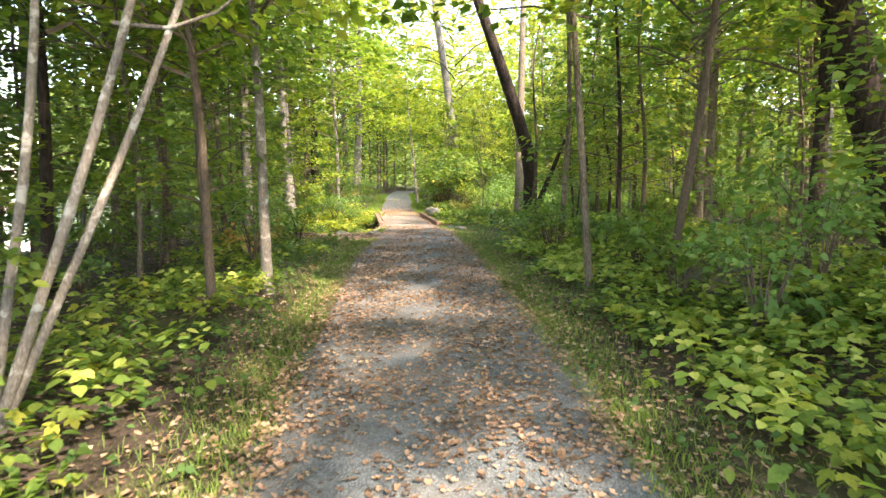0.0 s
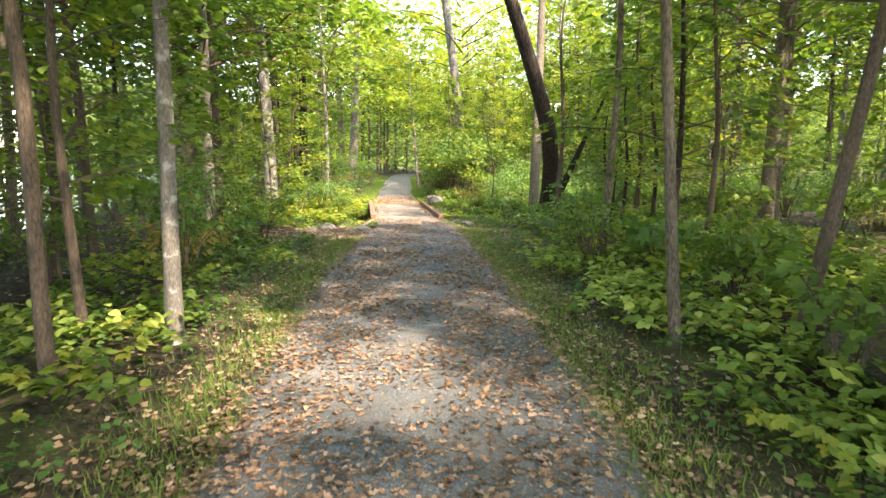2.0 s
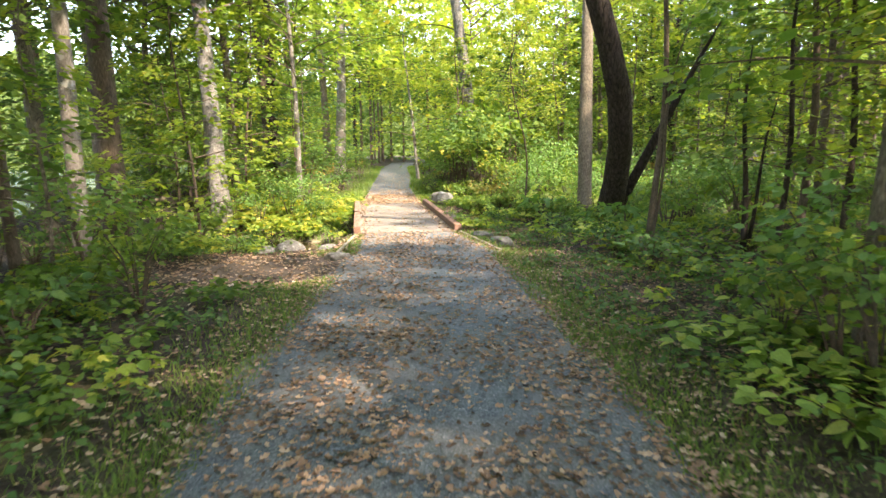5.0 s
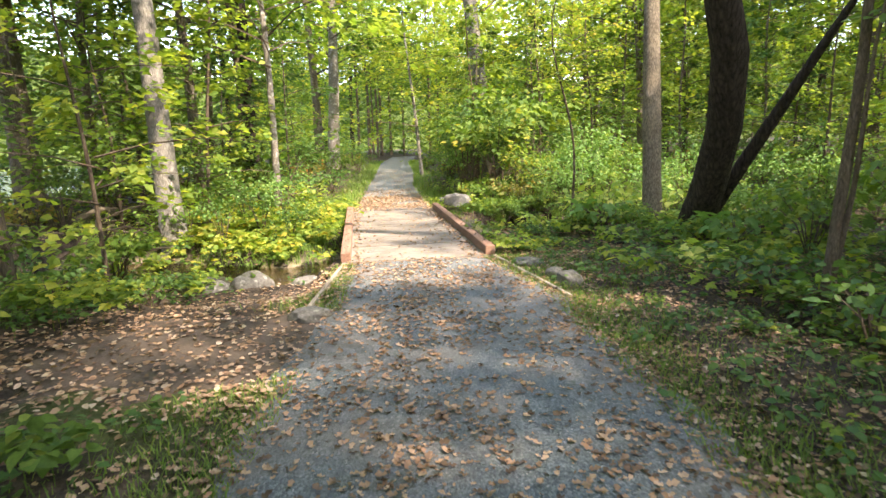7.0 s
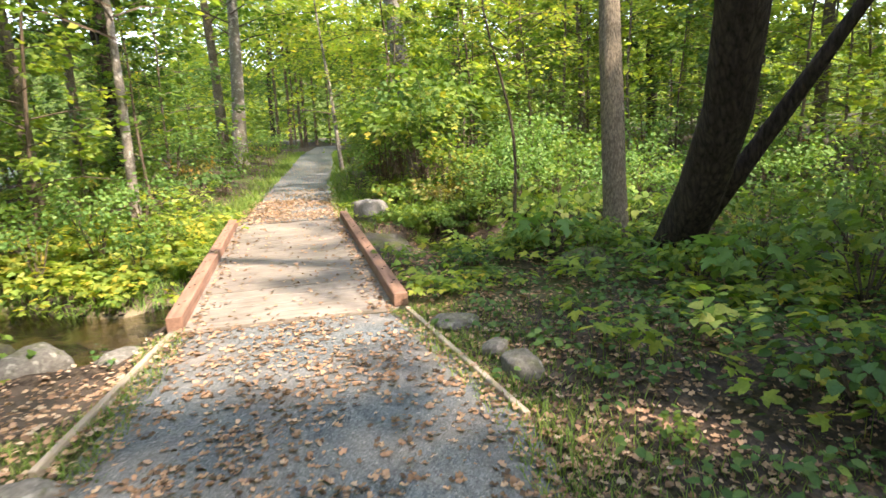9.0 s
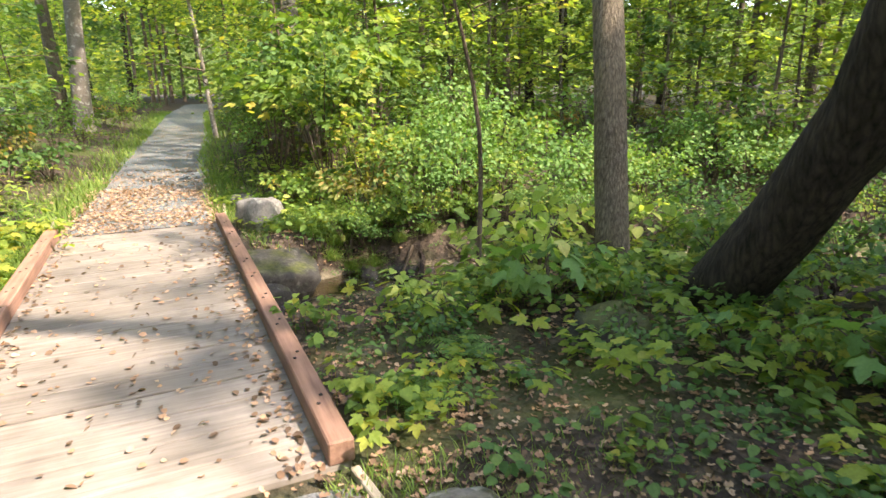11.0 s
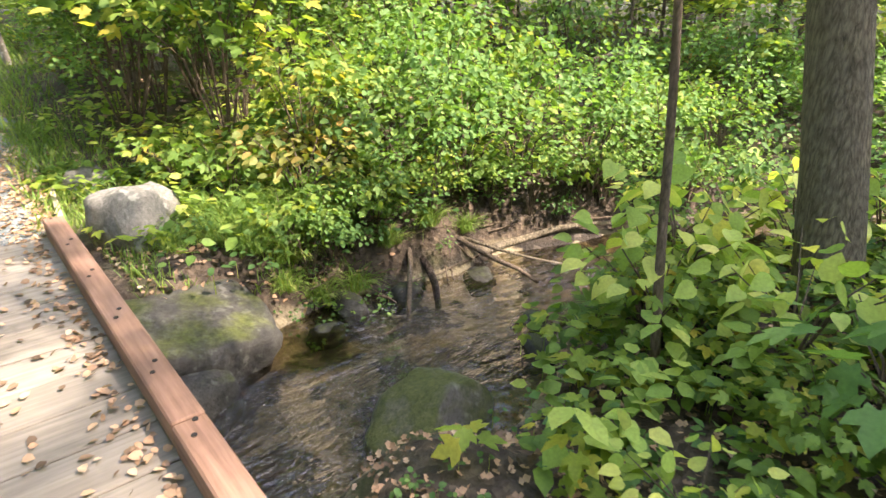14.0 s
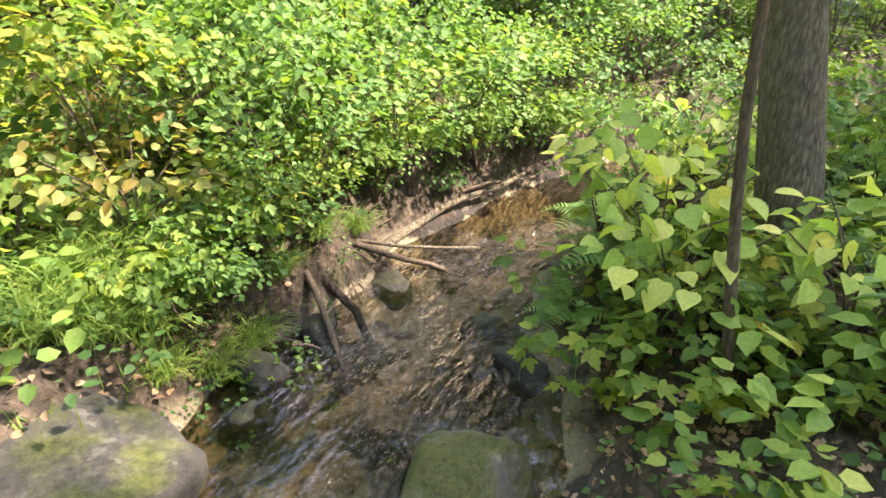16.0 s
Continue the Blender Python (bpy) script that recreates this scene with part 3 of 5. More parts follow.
rock(2.62, 17.75, 0.01, 0.12, 0.1, 0.09, rock_mat, "small grey stone beside the edging board", 40, 0.2, 8)
rock(2.5, 18.5, -0.02, 0.22, 0.18, 0.1, rock_mat, "flat grey stone beside the bridge end", 20, 0.2, 9)
rock(-0.42, 19.55, -0.42, 0.27, 0.15, 0.17, pale_rock_mat, "pale stone at the stream's edge under the path", 5, 0.25, 10)
rock(-1.15, 19.65, -0.40, 0.34, 0.24, 0.24, rock_mat, "mossy stone at the stream's edge", 30, 0.25, 11)
rock(-0.05, 20.25, -0.5, 0.26, 0.18, 0.2, wet_rock_mat, "dark wet stone beside the footbridge", 10, 0.25, 12)
rock(4.4, 19.7, -0.04, 0.34, 0.28, 0.30, dark_moss_mat, "dark mossy boulder under the leaves", 0, 0.22, 13)
rock(2.68, 20.42, -0.2, 0.40, 0.3, 0.2, moss_rock_mat, "mossy stone beside the footbridge", 15, 0.22, 14)
rock(3.12, 20.3, -0.16, 0.3, 0.24, 0.18, moss_rock_mat, "mossy stone on the stream bank", 65, 0.22, 15)


rock(4.2, 23.45, -0.57, 0.2, 0.13, 0.12, wet_rock_mat, "dark wet stone at the foot of the bank", 30, 0.25, 16)
rock(3.75, 23.55, -0.57, 0.24, 0.14, 0.13, wet_rock_mat, "dark wet stone at the foot of the bank", 80, 0.25, 17)
rock(3.45, 23.35, -0.61, 0.16, 0.12, 0.1, wet_rock_mat, "dark wet stone under the shallow water", 10, 0.25, 18)
rock(4.75, 22.55, -0.63, 0.16, 0.12, 0.12, wet_rock_mat, "dark wet stone in the stream", 120, 0.25, 19)
rock(4.9, 23.3, -0.6, 0.2, 0.15, 0.12, wet_rock_mat, "dark wet stone under the shallow water", 60, 0.25, 20)
rock(4.05, 24.15, -0.2, 0.2, 0.16, 0.2, rock_mat, "grey stone set in the stream bank", 25, 0.25, 21)
rock(-1.6, 19.6, -0.45, 0.25, 0.2, 0.2, rock_mat, "grey stone at the stream's edge", 70, 0.25, 22)
rock(-0.6, 19.85, -0.55, 0.2, 0.14, 0.12, wet_rock_mat, "dark wet stone in the stream", 20, 0.25, 23)
rock(-1.9, 20.6, -0.55, 0.25, 0.2, 0.16, wet_rock_mat, "dark wet stone in the stream", 20, 0.25, 24)
rock(-0.1, 16.75, -0.02, 0.2, 0.15, 0.09, pale_rock_mat, "pale flat stone at the end of the edging board", 20, 0.25, 25)

# ---- sedge and driftwood ----
def tuft_proto():
    n = 240
    a = rng.uniform(0, 6.3, n)
    lay = rng.uniform(0.25, 1.3, n)
    P = np.column_stack([rng.normal(0, 0.07, n), rng.normal(0, 0.07, n), np.full(n, -0.02)])
    A = np.column_stack([np.cos(a) * lay, np.sin(a) * lay, np.ones(n)])
    U = np.column_stack([-np.cos(a), -np.sin(a), lay])
    thing = empty("grass_tuft", "arching green sedge tuft on the stream bank", "grass", "sedge tufts")
    part_of("grass_clump", leaves("grass_clump", P, A, U, rng.uniform(0.22, 0.42, n), "sedge", grass_mat), thing)["kind"] = "stuff"
    return thing


tuft = tuft_proto()
tuft.matrix_basis = pose(3.3, 24.25, float(ground_z(3.3, 24.25)))
for x, y, q in ((3.2, 23.95, 0.8), (3.45, 23.9, 0.9), (3.7, 23.95, 0.8), (3.95, 23.85, 0.7), (4.3, 23.85, 0.7), (3.6, 24.5, 1.0), (3.9, 24.6, 0.9), (2.9, 24.5, 0.8), (3.05, 24.75, 0.8), (3.15, 24.5, 1.0), (3.5, 24.15, 0.9), (3.05, 24.1, 0.8), (3.35, 23.75, 0.6), (3.75, 24.35, 0.9), (2.5, 24.6, 0.6), (4.0, 24.1, 0.7), (3.6, 23.68, 0.6), (3.9, 23.66, 0.7), (4.25, 23.7, 0.6), (4.65, 23.68, 0.7), (5.05, 23.66, 0.6), (2.75, 24.2, 0.6), (-0.3, 22.6, 0.9), (-0.6, 22.9, 1.0), (-0.2, 23.3, 0.9), (-1.0, 22.3, 0.8), (0.0, 24.0, 0.8), (-0.4, 24.4, 0.9), (-1.6, 22.6, 0.9)):
    copy_thing(tuft, pose(x, y, float(ground_z(x, y)), 0, 0, 57 * x + 31 * y) @ Matrix.Diagonal((q, q, q, 1)))


def stick(points, r, label, mat=None, name="driftwood"):
    pts = [Vector(p) for p in points]
    fine = [pts[0].lerp(pts[1], f) if len(pts) == 2 else (pts[0].lerp(pts[1], f).lerp(pts[1].lerp(pts[2], f), f)) for f in np.linspace(0, 1, 7)]
    fine = [p + Vector((random.uniform(-1, 1), random.uniform(-1, 1), random.uniform(-1, 1))) * r * 0.9 for p in fine]
    me = mesh_from(name, *tube(fine, [r * (1 - 0.08 * i) for i in range(7)], 7, 0.5), mat or bark_brown, True)
    return tagged(new(name, me), label, "driftwood", "driftwood in the stream")


stick([(4.75, 24.05, 0.0), (4.45, 23.70, -0.2), (4.05, 23.15, -0.56)], 0.035, "forked dark root leaning into the stream", bark_brown)
stick([(4.7, 24.00, -0.05), (4.55, 23.65, -0.3), (4.35, 23.10, -0.58)], 0.05, "thick dark root in the stream", bark_dark)
stick([(4.7, 23.90, -0.15), (5.0, 23.50, -0.4), (5.25, 22.95, -0.54)], 0.03, "grey stick lying in the stream", bark_brown)
stick([(4.4, 24.05, -0.1), (5.0, 23.70, -0.35), (5.6, 22.90, -0.52)], 0.02, "thin grey stick lying in the stream", bark_grey)
stick([(5.1, 23.55, -0.47), (5.9, 23.45, -0.42), (6.9, 22.95, -0.32)], 0.04, "pale log lying along the bank", bark_grey)
stick([(5.6, 23.70, -0.35), (6.2, 23.40, -0.35), (7.0, 22.9, -0.4)], 0.025, "thin dead branch along the bank", bark_brown)
for k in range(34):
    x, y, a = random.uniform(3.5, 5.4), random.uniform(23.35, 23.9), random.uniform(0, 6.3)
    l = random.uniform(0.2, 0.5)
    z = max(float(ground_z(x, y)), -0.5) + 0.04
    stick([(x, y, z), (x + math.cos(a) * l, y + math.sin(a) * l * 0.5, z - 0.05 + random.uniform(-0.1, 0.12))], 0.008, "thin dead twig caught on the bank", bark_brown)
stick([(8.4, 17.2, 0.62), (10.2, 17.9, 0.95), (12.5, 18.4, 0.8)], 0.11, "fallen dark log deep in the undergrowth", bark_dark, "fallen_log")
stick([(9.0, 26.2, 0.5), (10.5, 25.4, 1.1), (12.0, 24.2, 0.9)], 0.07, "fallen grey branch in the undergrowth", bark_grey, "fallen_log")
stick([(-6.5, 24.0, 0.0), (-5.0, 24.6, 0.4), (-3.4, 25.6, 0.25)], 0.10, "fallen grey log in a brush pile", bark_grey, "fallen_log")
for k in range(26):
    x, y, a = random.uniform(-5.5, -2.8), random.uniform(22.2, 25.5), random.uniform(0, 6.3)
    l = random.uniform(0.6, 1.6)
    z = float(ground_z(x, y)) + 0.1
    stick([(x, y, z), (x + math.cos(a) * l, y + math.sin(a) * l, z + random.uniform(0.0, 0.45))], 0.018, "grey dead branch in a brush pile", bark_grey, "dead_branch")


# ---- trees ----
def crown_meshes(n, count, z0, z1, reach, top, per, size, shape, mats, rise):
    made = []
    for k in range(n):
        wood, P, A, S = sprays(count, z0, z1, reach, top, per, rise, size)
        mat = mats[k % len(mats)]
        made.append((mesh_from("branches", *wood, bark_brown), leaves("crown", P, A, loose_up(len(P)), S, shape, mat)))
    return made


# heights are for a tree 10 m tall, scaled when placed
tall_crowns = crown_meshes(5, 46, 3.2, 10.5, 3.2, 1.2, 54, (0.14, 0.21), "quad", [leaf_green, leaf_light, leaf_green, leaf_light, leaf_green], 0.35)
young_crowns = (crown_meshes(3, 24, 0.9, 5.2, 1.8, 0.5, 46, (0.085, 0.135), "oval", [leaf_green, leaf_light, leaf_green], 0.2)
                + crown_meshes(3, 26, 0.8, 5.2, 1.9, 0.5, 56, (0.09, 0.15), "quad", [leaf_deep, leaf_light, leaf_green], 0.2))


def trunk_mesh(height, r, lean, curve=0.0, sides=12, flare=0.28, bend=None):
    pts, rad = [], []
    n = 14
    for i in range(n + 1):
        f = (i / n) ** 1.3
        z = f * height
        x, y = lean[0] * z, lean[1] * z
        if bend:
            over = 0.55 * math.log(1 + math.exp((z - bend[0]) / 0.55))
            x, y = x + (bend[1] - lean[0]) * over, y + (bend[2] - lean[1]) * over
        pts.append((x + curve * height * 0.03 * math.sin(f * 7) * f, y + curve * height * 0.02 * math.sin(f * 5 + 1) * f, z - 0.25 * (1 - f)))
        rad.append(r * ((1 - f) ** 0.75 * 0.92 + 0.08) * (1 + flare * math.exp(-z / (2.2 * r + 0.05))))
    return tube(pts, rad, sides, 0.14)


def tree(x, y, height, r, lean, bark, crown, label, category="tree", curve=1.0, group="", z=None, stems=(), leafy=True, name="tree", bend=None, raised=None):
    thing = empty(name, label, category, group)
    thing.matrix_basis = pose(x, y, float(ground_z(x, y)) if z is None else z)
    part_of("trunk", mesh_from("trunk", *trunk_mesh(height, r, lean, curve, bend=bend), bark, True), thing)
    for h2, r2, lean2 in stems:
        part_of("trunk", mesh_from("trunk", *trunk_mesh(h2, r2, lean2, curve), bark, True), thing)
    if leafy:
        b, c = crown
        ref = 10.0 if crown in tall_crowns else 5.4
        k = height / ref
        lean = bend[1:] if bend else lean
        shear = Matrix(((k, 0, lean[0] * k, 0), (0, k, lean[1] * k, 0), (0, 0, k, 0), (0, 0, 0, 1)))
        for nm, me in (("branch_spray", b), ("crown", c)):
            o = tagged(part_of(nm, me, thing), kind="stuff")
            o.matrix_basis = shear @ pose(0, 0, 0, 0, 0, random.uniform(0, 360))
            if raised:
                o.matrix_basis = pose(lean[0] * raised[0], lean[1] * raised[0], raised[0]) @ Matrix.Scale(raised[1], 4) @ o.matrix_basis
    return thing


T, Y = tall_crowns, young_crowns
tree(-1.84, 7.6, 11, 0.08, (-0.035, 0.10), bark_pale, T[0], "slim pale-barked tree with blotched bark beside the path", curve=0.4)
tree(-2.3, 6.3, 8.5, 0.058, (-0.05, 0.02), bark_brown, T[1], "thin dark brown tree among the undergrowth")
tree(2.80, 7.0, 12, 0.06, (-0.06, 0.10), bark_grey, T[2], "slim grey tree beside the path", curve=0.5)
tree(3.8, 11.3, 9.5, 0.07, (0.03, 0.0), bark_grey, T[2], "slim grey-brown tree among the undergrowth", raised=(4.5, 0.55))
tree(5.55, 20.0, 14, 0.25, (-0.12, -0.78), bark_dark, Y[0], "big dark ridged-bark tree leaning over with a broken second stem", curve=0.1, stems=((3.7, 0.13, (0.22, -0.72)),), bend=(2.3, -0.42, -0.12), leafy=False, z=0.0)
tree(5.42, 20.83, 16, 0.17, (0.07, 0.21), bark_grey, T[1], "straight grey-barked tree on the stream bank", curve=0.1, raised=(9.5, 0.5), z=-0.2)
tree(-3.15, 23.2, 16, 0.235, (-0.06, 0.10), bark_ash, T[2], "tall straight grey tree beyond the stream", curve=0.2)
tree(5.35, 33.0, 17, 0.30, (-0.14, -0.06), bark_ash, T[3], "tall pale grey tree leaning towards the path", curve=0.3)
tree(3.35, 38.9, 9, 0.09, (-0.08, 0.05), bark_pale, Y[1], "thin pale leaning tree at the path's edge", curve=0.3)
tree(-0.75, 40.6, 15, 0.30, (0.05, 0.0), bark_pale, T[4], "tall pale tree beside the far path", curve=0.3)
tree(-1.35, 41.3, 14, 0.24, (-0.03, 0.03), bark_grey, T[0], "tall grey tree beside the far path", curve=0.3)
tree(-1.4, 25.1, 10, 0.09, (-0.02, 0.10), bark_pale, T[1], "slim blotched tree beside the path beyond the bridge", curve=0.4)
tree(5.3, 11.7, 8, 0.06, (-0.02, 0.0), bark_dark, Y[0], "thin dark tree in the undergrowth", curve=0.8)
tree(3.85, 6.8, 9, 0.07, (0.09, -0.08), bark_brown, T[3], "slim brown tree leaning from the undergrowth", curve=0.8)
tree(8.8, 7.7, 14, 0.36, (-0.43, 0.0), bark_dark, T[4], "massive dark ridged tree leaning, with a forked stem", curve=0.3)
tree(7.05, 7.9, 9, 0.13, (0.0, 0.0), bark_dark, T[0], "dark upright tree among the leaves", curve=0.4)
tree(4.4, 15.75, 7, 0.055, (0.05, 0.0), bark_brown, Y[0], "thin crooked bare brown tree in the undergrowth", curve=1.6, leafy=False, stems=((3.5, 0.03, (0.12, -0.02)),))
tree(-6.4, 24.8, 15, 0.28, (-0.02, 0.0), bark_grey, T[1], "tall grey-brown tree near the lake shore", curve=0.4)
old_tree = tree(-2.85, 2.75, 7.5, 0.037, (0.34, 0.05), bark_pale, T[1], "multi-stemmed pale grey lichen-spotted tree beside the path", curve=0.7,
     stems=((7.0, 0.032, (0.42, 0.12)), (6.5, 0.036, (0.12, 0.12)), (5.5, 0.026, (-0.06, 0.15))))
limb = new("branch", mesh_from("branch", *tube([(0.79, 0.34, 2.55), (1.15, 0.31, 2.52), (1.45, 0.28, 2.62), (1.75, 0.24, 2.85)], [0.016, 0.014, 0.012, 0.008], 6, 0.1), bark_pale, True))
limb.parent = old_tree
tree(5.5, 15.1, 2.9, 0.05, (-0.05, 0.0), bark_dark, Y[0], "dead forked snag with a broken top", curve=1.0, leafy=False, stems=((2.2, 0.035, (0.14, 0.0)),))
# slim trunks as in these woods; crowns also added to shade this side
for x, y, h, k in ((-6.2, 1.2, 13, 0), (-4.9, 7.9, 12, 2), (-7.4, 5.0, 14, 4), (-5.6, 12.2, 13, 1), (-8.0, 9.4, 13, 3), (-8.2, 15.0, 14, 0), (-7.2, 20.5, 14, 2), (-9.0, 24.0, 14, 4)):
    tree(x, y, h, 0.07 + 0.01 * k, (0.02 * k - 0.04, 0.03), (bark_brown, bark_grey, bark_dark)[k % 3], T[k], "slim forest tree with dense leaves towards the lake", curve=0.8, group="forest trees", raised=(0.6, 0.8))
for x, y, r in ((0.6, 62.0, 0.13), (1.5, 64.5, 0.16), (2.4, 70.0, 0.14), (3.0, 76.0, 0.18), (4.2, 80.0, 0.16), (1.9, 67.0, 0.1), (6.6, 62.5, 0.15), (7.8, 66.0, 0.14), (5.6, 79.0, 0.12), (9.3, 70.0, 0.16)):
    tree(x, y, 15, r, (0.0, 0.0), bark_brown, T[3], "dark straight trunk where the far path enters the shade", curve=0.3, group="forest trees", raised=(3.0, 0.8))
# invented tree; its low crown darkens the stream by blocking the sun
tree(8.3, 17.2, 12, 0.07, (0.0, 0.0), bark_brown, T[2], "slim brown tree with a low leafy crown, added to shade the stream", curve=0.8, raised=(0.6, 0.6))
tree(5.6, 14.6, 4.5, 0.045, (0.03, 0.0), bark_dark, Y[0], "thin crooked dark tree in the undergrowth", curve=2.0)
tree(6.1, 14.1, 4.5, 0.05, (-0.02, 0.0), bark_dark, Y[1], "thin crooked dark tree in the undergrowth", curve=2.2)
tree(-2.75, 30.2, 15, 0.21, (0.0, 0.0), bark_dark, T[3], "dark straight tree beyond the stream", curve=0.3)
tree(-4.6, 12.6, 11, 0.09, (-0.05, 0.0), bark_brown, T[2], "slim brown tree towards the lake", curve=0.8)
tree(-4.2, 16.0, 10, 0.08, (-0.05, 0.0), bark_brown, T[4], "slim dark tree towards the lake", curve=0.8)
tree(-5.4, 19.5, 13, 0.16, (-0.04, 0.0), bark_grey, T[0], "grey tree towards the lake", curve=0.5)
tree(4.08, 21.15, 5.0, 0.026, (0.0, 0.12), bark_brown, T[3], "thin crooked dark sapling with a sparse leafy top beside the stream", curve=3.0, name="sapling", raised=(1.2, 0.7))
tree(-2.45, 18.3, 5.0, 0.03, (-0.06, 0.05), bark_brown, Y[4], "thin dark sapling beside the stream", curve=0.6, name="sapling")


# added outside the opening view, so their crowns shade path and left bank
for k, (x, y, h) in enumerate(((-2.1, -2.4, 14), (-3.4, -4.0, 16), (-3.7, 3.2, 14), (4.9, 1.6, 18), (8.4, 4.2, 13))):
    tree(x, y, h, 0.13 + 0.012 * k, (0.01, 0.02), (bark_grey, bark_brown)[k % 2], T[k % 5], "tall straight out-of-view tree with a high crown, added for shade", curve=0.4, group="forest trees")


# added on the sun's side, to throw shade on the right bank
for k, (x, y, h) in enumerate(((8.1, 13.2, 18), (10.6, 12.4, 19), (9.0, 14.3, 18))):
    tree(x, y, h, 0.15 + 0.015 * k, (0.01, 0.01), (bark_grey, bark_brown)[k % 2], T[k % 5], "tall straight forest tree with a dense crown, added to shade the bank", curve=0.4, group="forest trees", raised=(0.0, 0.6))


def free(x, y, clear):
    if float(path_gap(x, y)) < clear or float(stream_gap(x, y)) < 1.5 or float(dirt_mask(x, y)) > 0.02:
        return False
    if 2.0 < x < 10.5 and 18.4 < y < 28.5:
        return False
    if 2.0 < x < 5.2 and 12 < y < 19 and clear > 0.8:
        return False
    if -3.4 < x < 0.5 and 18 < y < 24.5:
        return False
    if 2.0 < x < 8.5 and -2 < y < 12 and clear > 1.8:
        return False
    if 6.0 < x < 15 and 13.5 < y < 23.5 and clear > 1.8:
        return False
    if -4.5 < x < 0 and y < 14 and clear > 1.8:
        return False
    return x > -11.5


placed = []


def scatter(n, x0, x1, y0, y1, clear, apart):
    out, tries = [], 0
    while len(out) < n and tries < n * 60:
        tries += 1
        x, y = rng.uniform(x0, x1), rng.uniform(y0, y1)
        if not free(x, y, clear) or any((x - a) ** 2 + (y - b) ** 2 < apart * apart for a, b in placed[-400:]):
            continue
        placed.append((x, y))
        out.append((float(x), float(y)))
    return out


proto_tall, proto_young = [], []
for k in range(6):
    bark = (bark_grey, bark_brown, bark_brown, bark_grey, bark_pale, bark_dark)[k]
    proto_tall.append(tree(0, -40 - 3 * k, 10, 0.10 + 0.02 * (k % 3), (random.uniform(-0.05, 0.05), random.uniform(-0.05, 0.05)), bark, T[k % 5],
                           "slender forest tree with a high leafy crown", curve=0.7, group="forest trees", z=0))
for k in range(6):
    proto_young.append(tree(0, -60 - 3 * k, 5.4, 0.035 + 0.006 * (k % 3), (random.uniform(-0.08, 0.08), random.uniform(-0.08, 0.08)), (bark_brown, bark_grey)[k % 2], Y[k],
                            "young leafy understorey tree with layered branches", "sapling", 1.0, "understorey trees", 0, name="sapling"))


def put(proto, x, y, k, sink=0.0):
    c = copy_thing(proto, pose(x, y, float(ground_z(x, y)) - sink, 0, 0, random.uniform(0, 360)) @ Matrix.Diagonal((k, k, k * random.uniform(0.9, 1.15), 1)))
    return c


# the last two scatters stand mostly unseen behind the start, added for shade
for x, y in scatter(15, -11, -3, 2, 45, 2.0, 1.8) + scatter(22, 5, 26, 6, 45, 2.0, 2.2) + scatter(26, -11, 40, 42, 85, 2.2, 3.0) + scatter(8, 8, 30, -6, 26, 2.5, 3.0) + scatter(14, 1, 15, -15, 2, 2.0, 2.2) + scatter(6, -11, 0, -14, 1, 3.0, 3.0):
    if 4.2 < x < 7.2 and -8.5 < y < -4.5 or 5.0 < x < 6.5 and 16 < y < 18 or 11 < x < 12 and 8.5 < y < 10 or 5 < x < 7 and 30 < y < 35:
        x, y = x + 14, y - 2
    if 3 < x < 13 and 14 < y < 30:
        x, y = x + 15, y + 3
    put(proto_tall[random.randrange(6)], x, y, random.uniform(0.95, 1.6))
for x, y in scatter(60, -10, -1.6, 2, 44, 1.2, 0.6) + scatter(66, 3, 22, 3, 48, 1.3, 0.9) + scatter(8, -8, 28, 38, 70, 1.3, 1.4):
    put(proto_young[random.randrange(3 if float(path_gap(x, y)) < 4 and y < 20 else 6)], x, y, random.uniform(0.6, 1.25))
for x, y, k, q in ((5.9, 29.0, 4, 1.1), (4.0, 29.6, 1, 0.9), (8.5, 29.0, 5, 1.2), (11.5, 26.5, 3, 1.1), (10.8, 23.5, 4, 1.0), (12.0, 21.5, 5, 1.1), (8.6, 18.2, 1, 0.8), (9.6, 17.0, 4, 1.0), (7.4, 28.6, 0, 1.0), (10.0, 28.0, 1, 1.2)):
    put(proto_young[k], x, y, q)


# ---- shrubs and undergrowth ----
def shrub_proto(k, height, radius, count, shape, size, mat, label, name="shrub"):
    thing = empty(name, label, name, "undergrowth shrubs")
    thing.matrix_basis = pose(0, -80 - 2 * k, 0)
    wood, P = [], []
    stems = 9
    for s in range(stems):
        a, l = s * 2.4 + rng.uniform(0, 1), radius * rng.uniform(0.5, 1.0)
        top = Vector((math.cos(a) * l, math.sin(a) * l, height * rng.uniform(0.6, 1.0)))
        mid = Vector((top.x * 0.35, top.y * 0.35, top.z * 0.6))
        wood.append(tube([(0, 0, -0.05), mid, top], [0.012, 0.008, 0.003], 4))
        m = count // stems
        f = 0.25 + 0.75 * np.sqrt(rng.uniform(0, 1, m))
        base = np.array(mid)[None, :] * (1 - f[:, None]) + np.array(top)[None, :] * f[:, None]
        P.append(base + rng.normal(0, 1, (m, 3)) * np.array([0.22, 0.22, 0.13]) * radius)
    P = np.concatenate(P)
    P[:, 2] = np.maximum(P[:, 2], 0.06)
    out = P * np.array([1, 1, 0.0]) + rng.normal(0, 0.3 * radius, P.shape) + np.array([0, 0, -0.12])
    tagged(part_of("stem_clump", mesh_from("stem_clump", *join(wood), bark_brown), thing), kind="stuff")
    part_of("foliage", leaves("foliage", P, out, loose_up(len(P), 0.5), rng.uniform(size[0], size[1], len(P)), shape, mat), thing)
    return thing


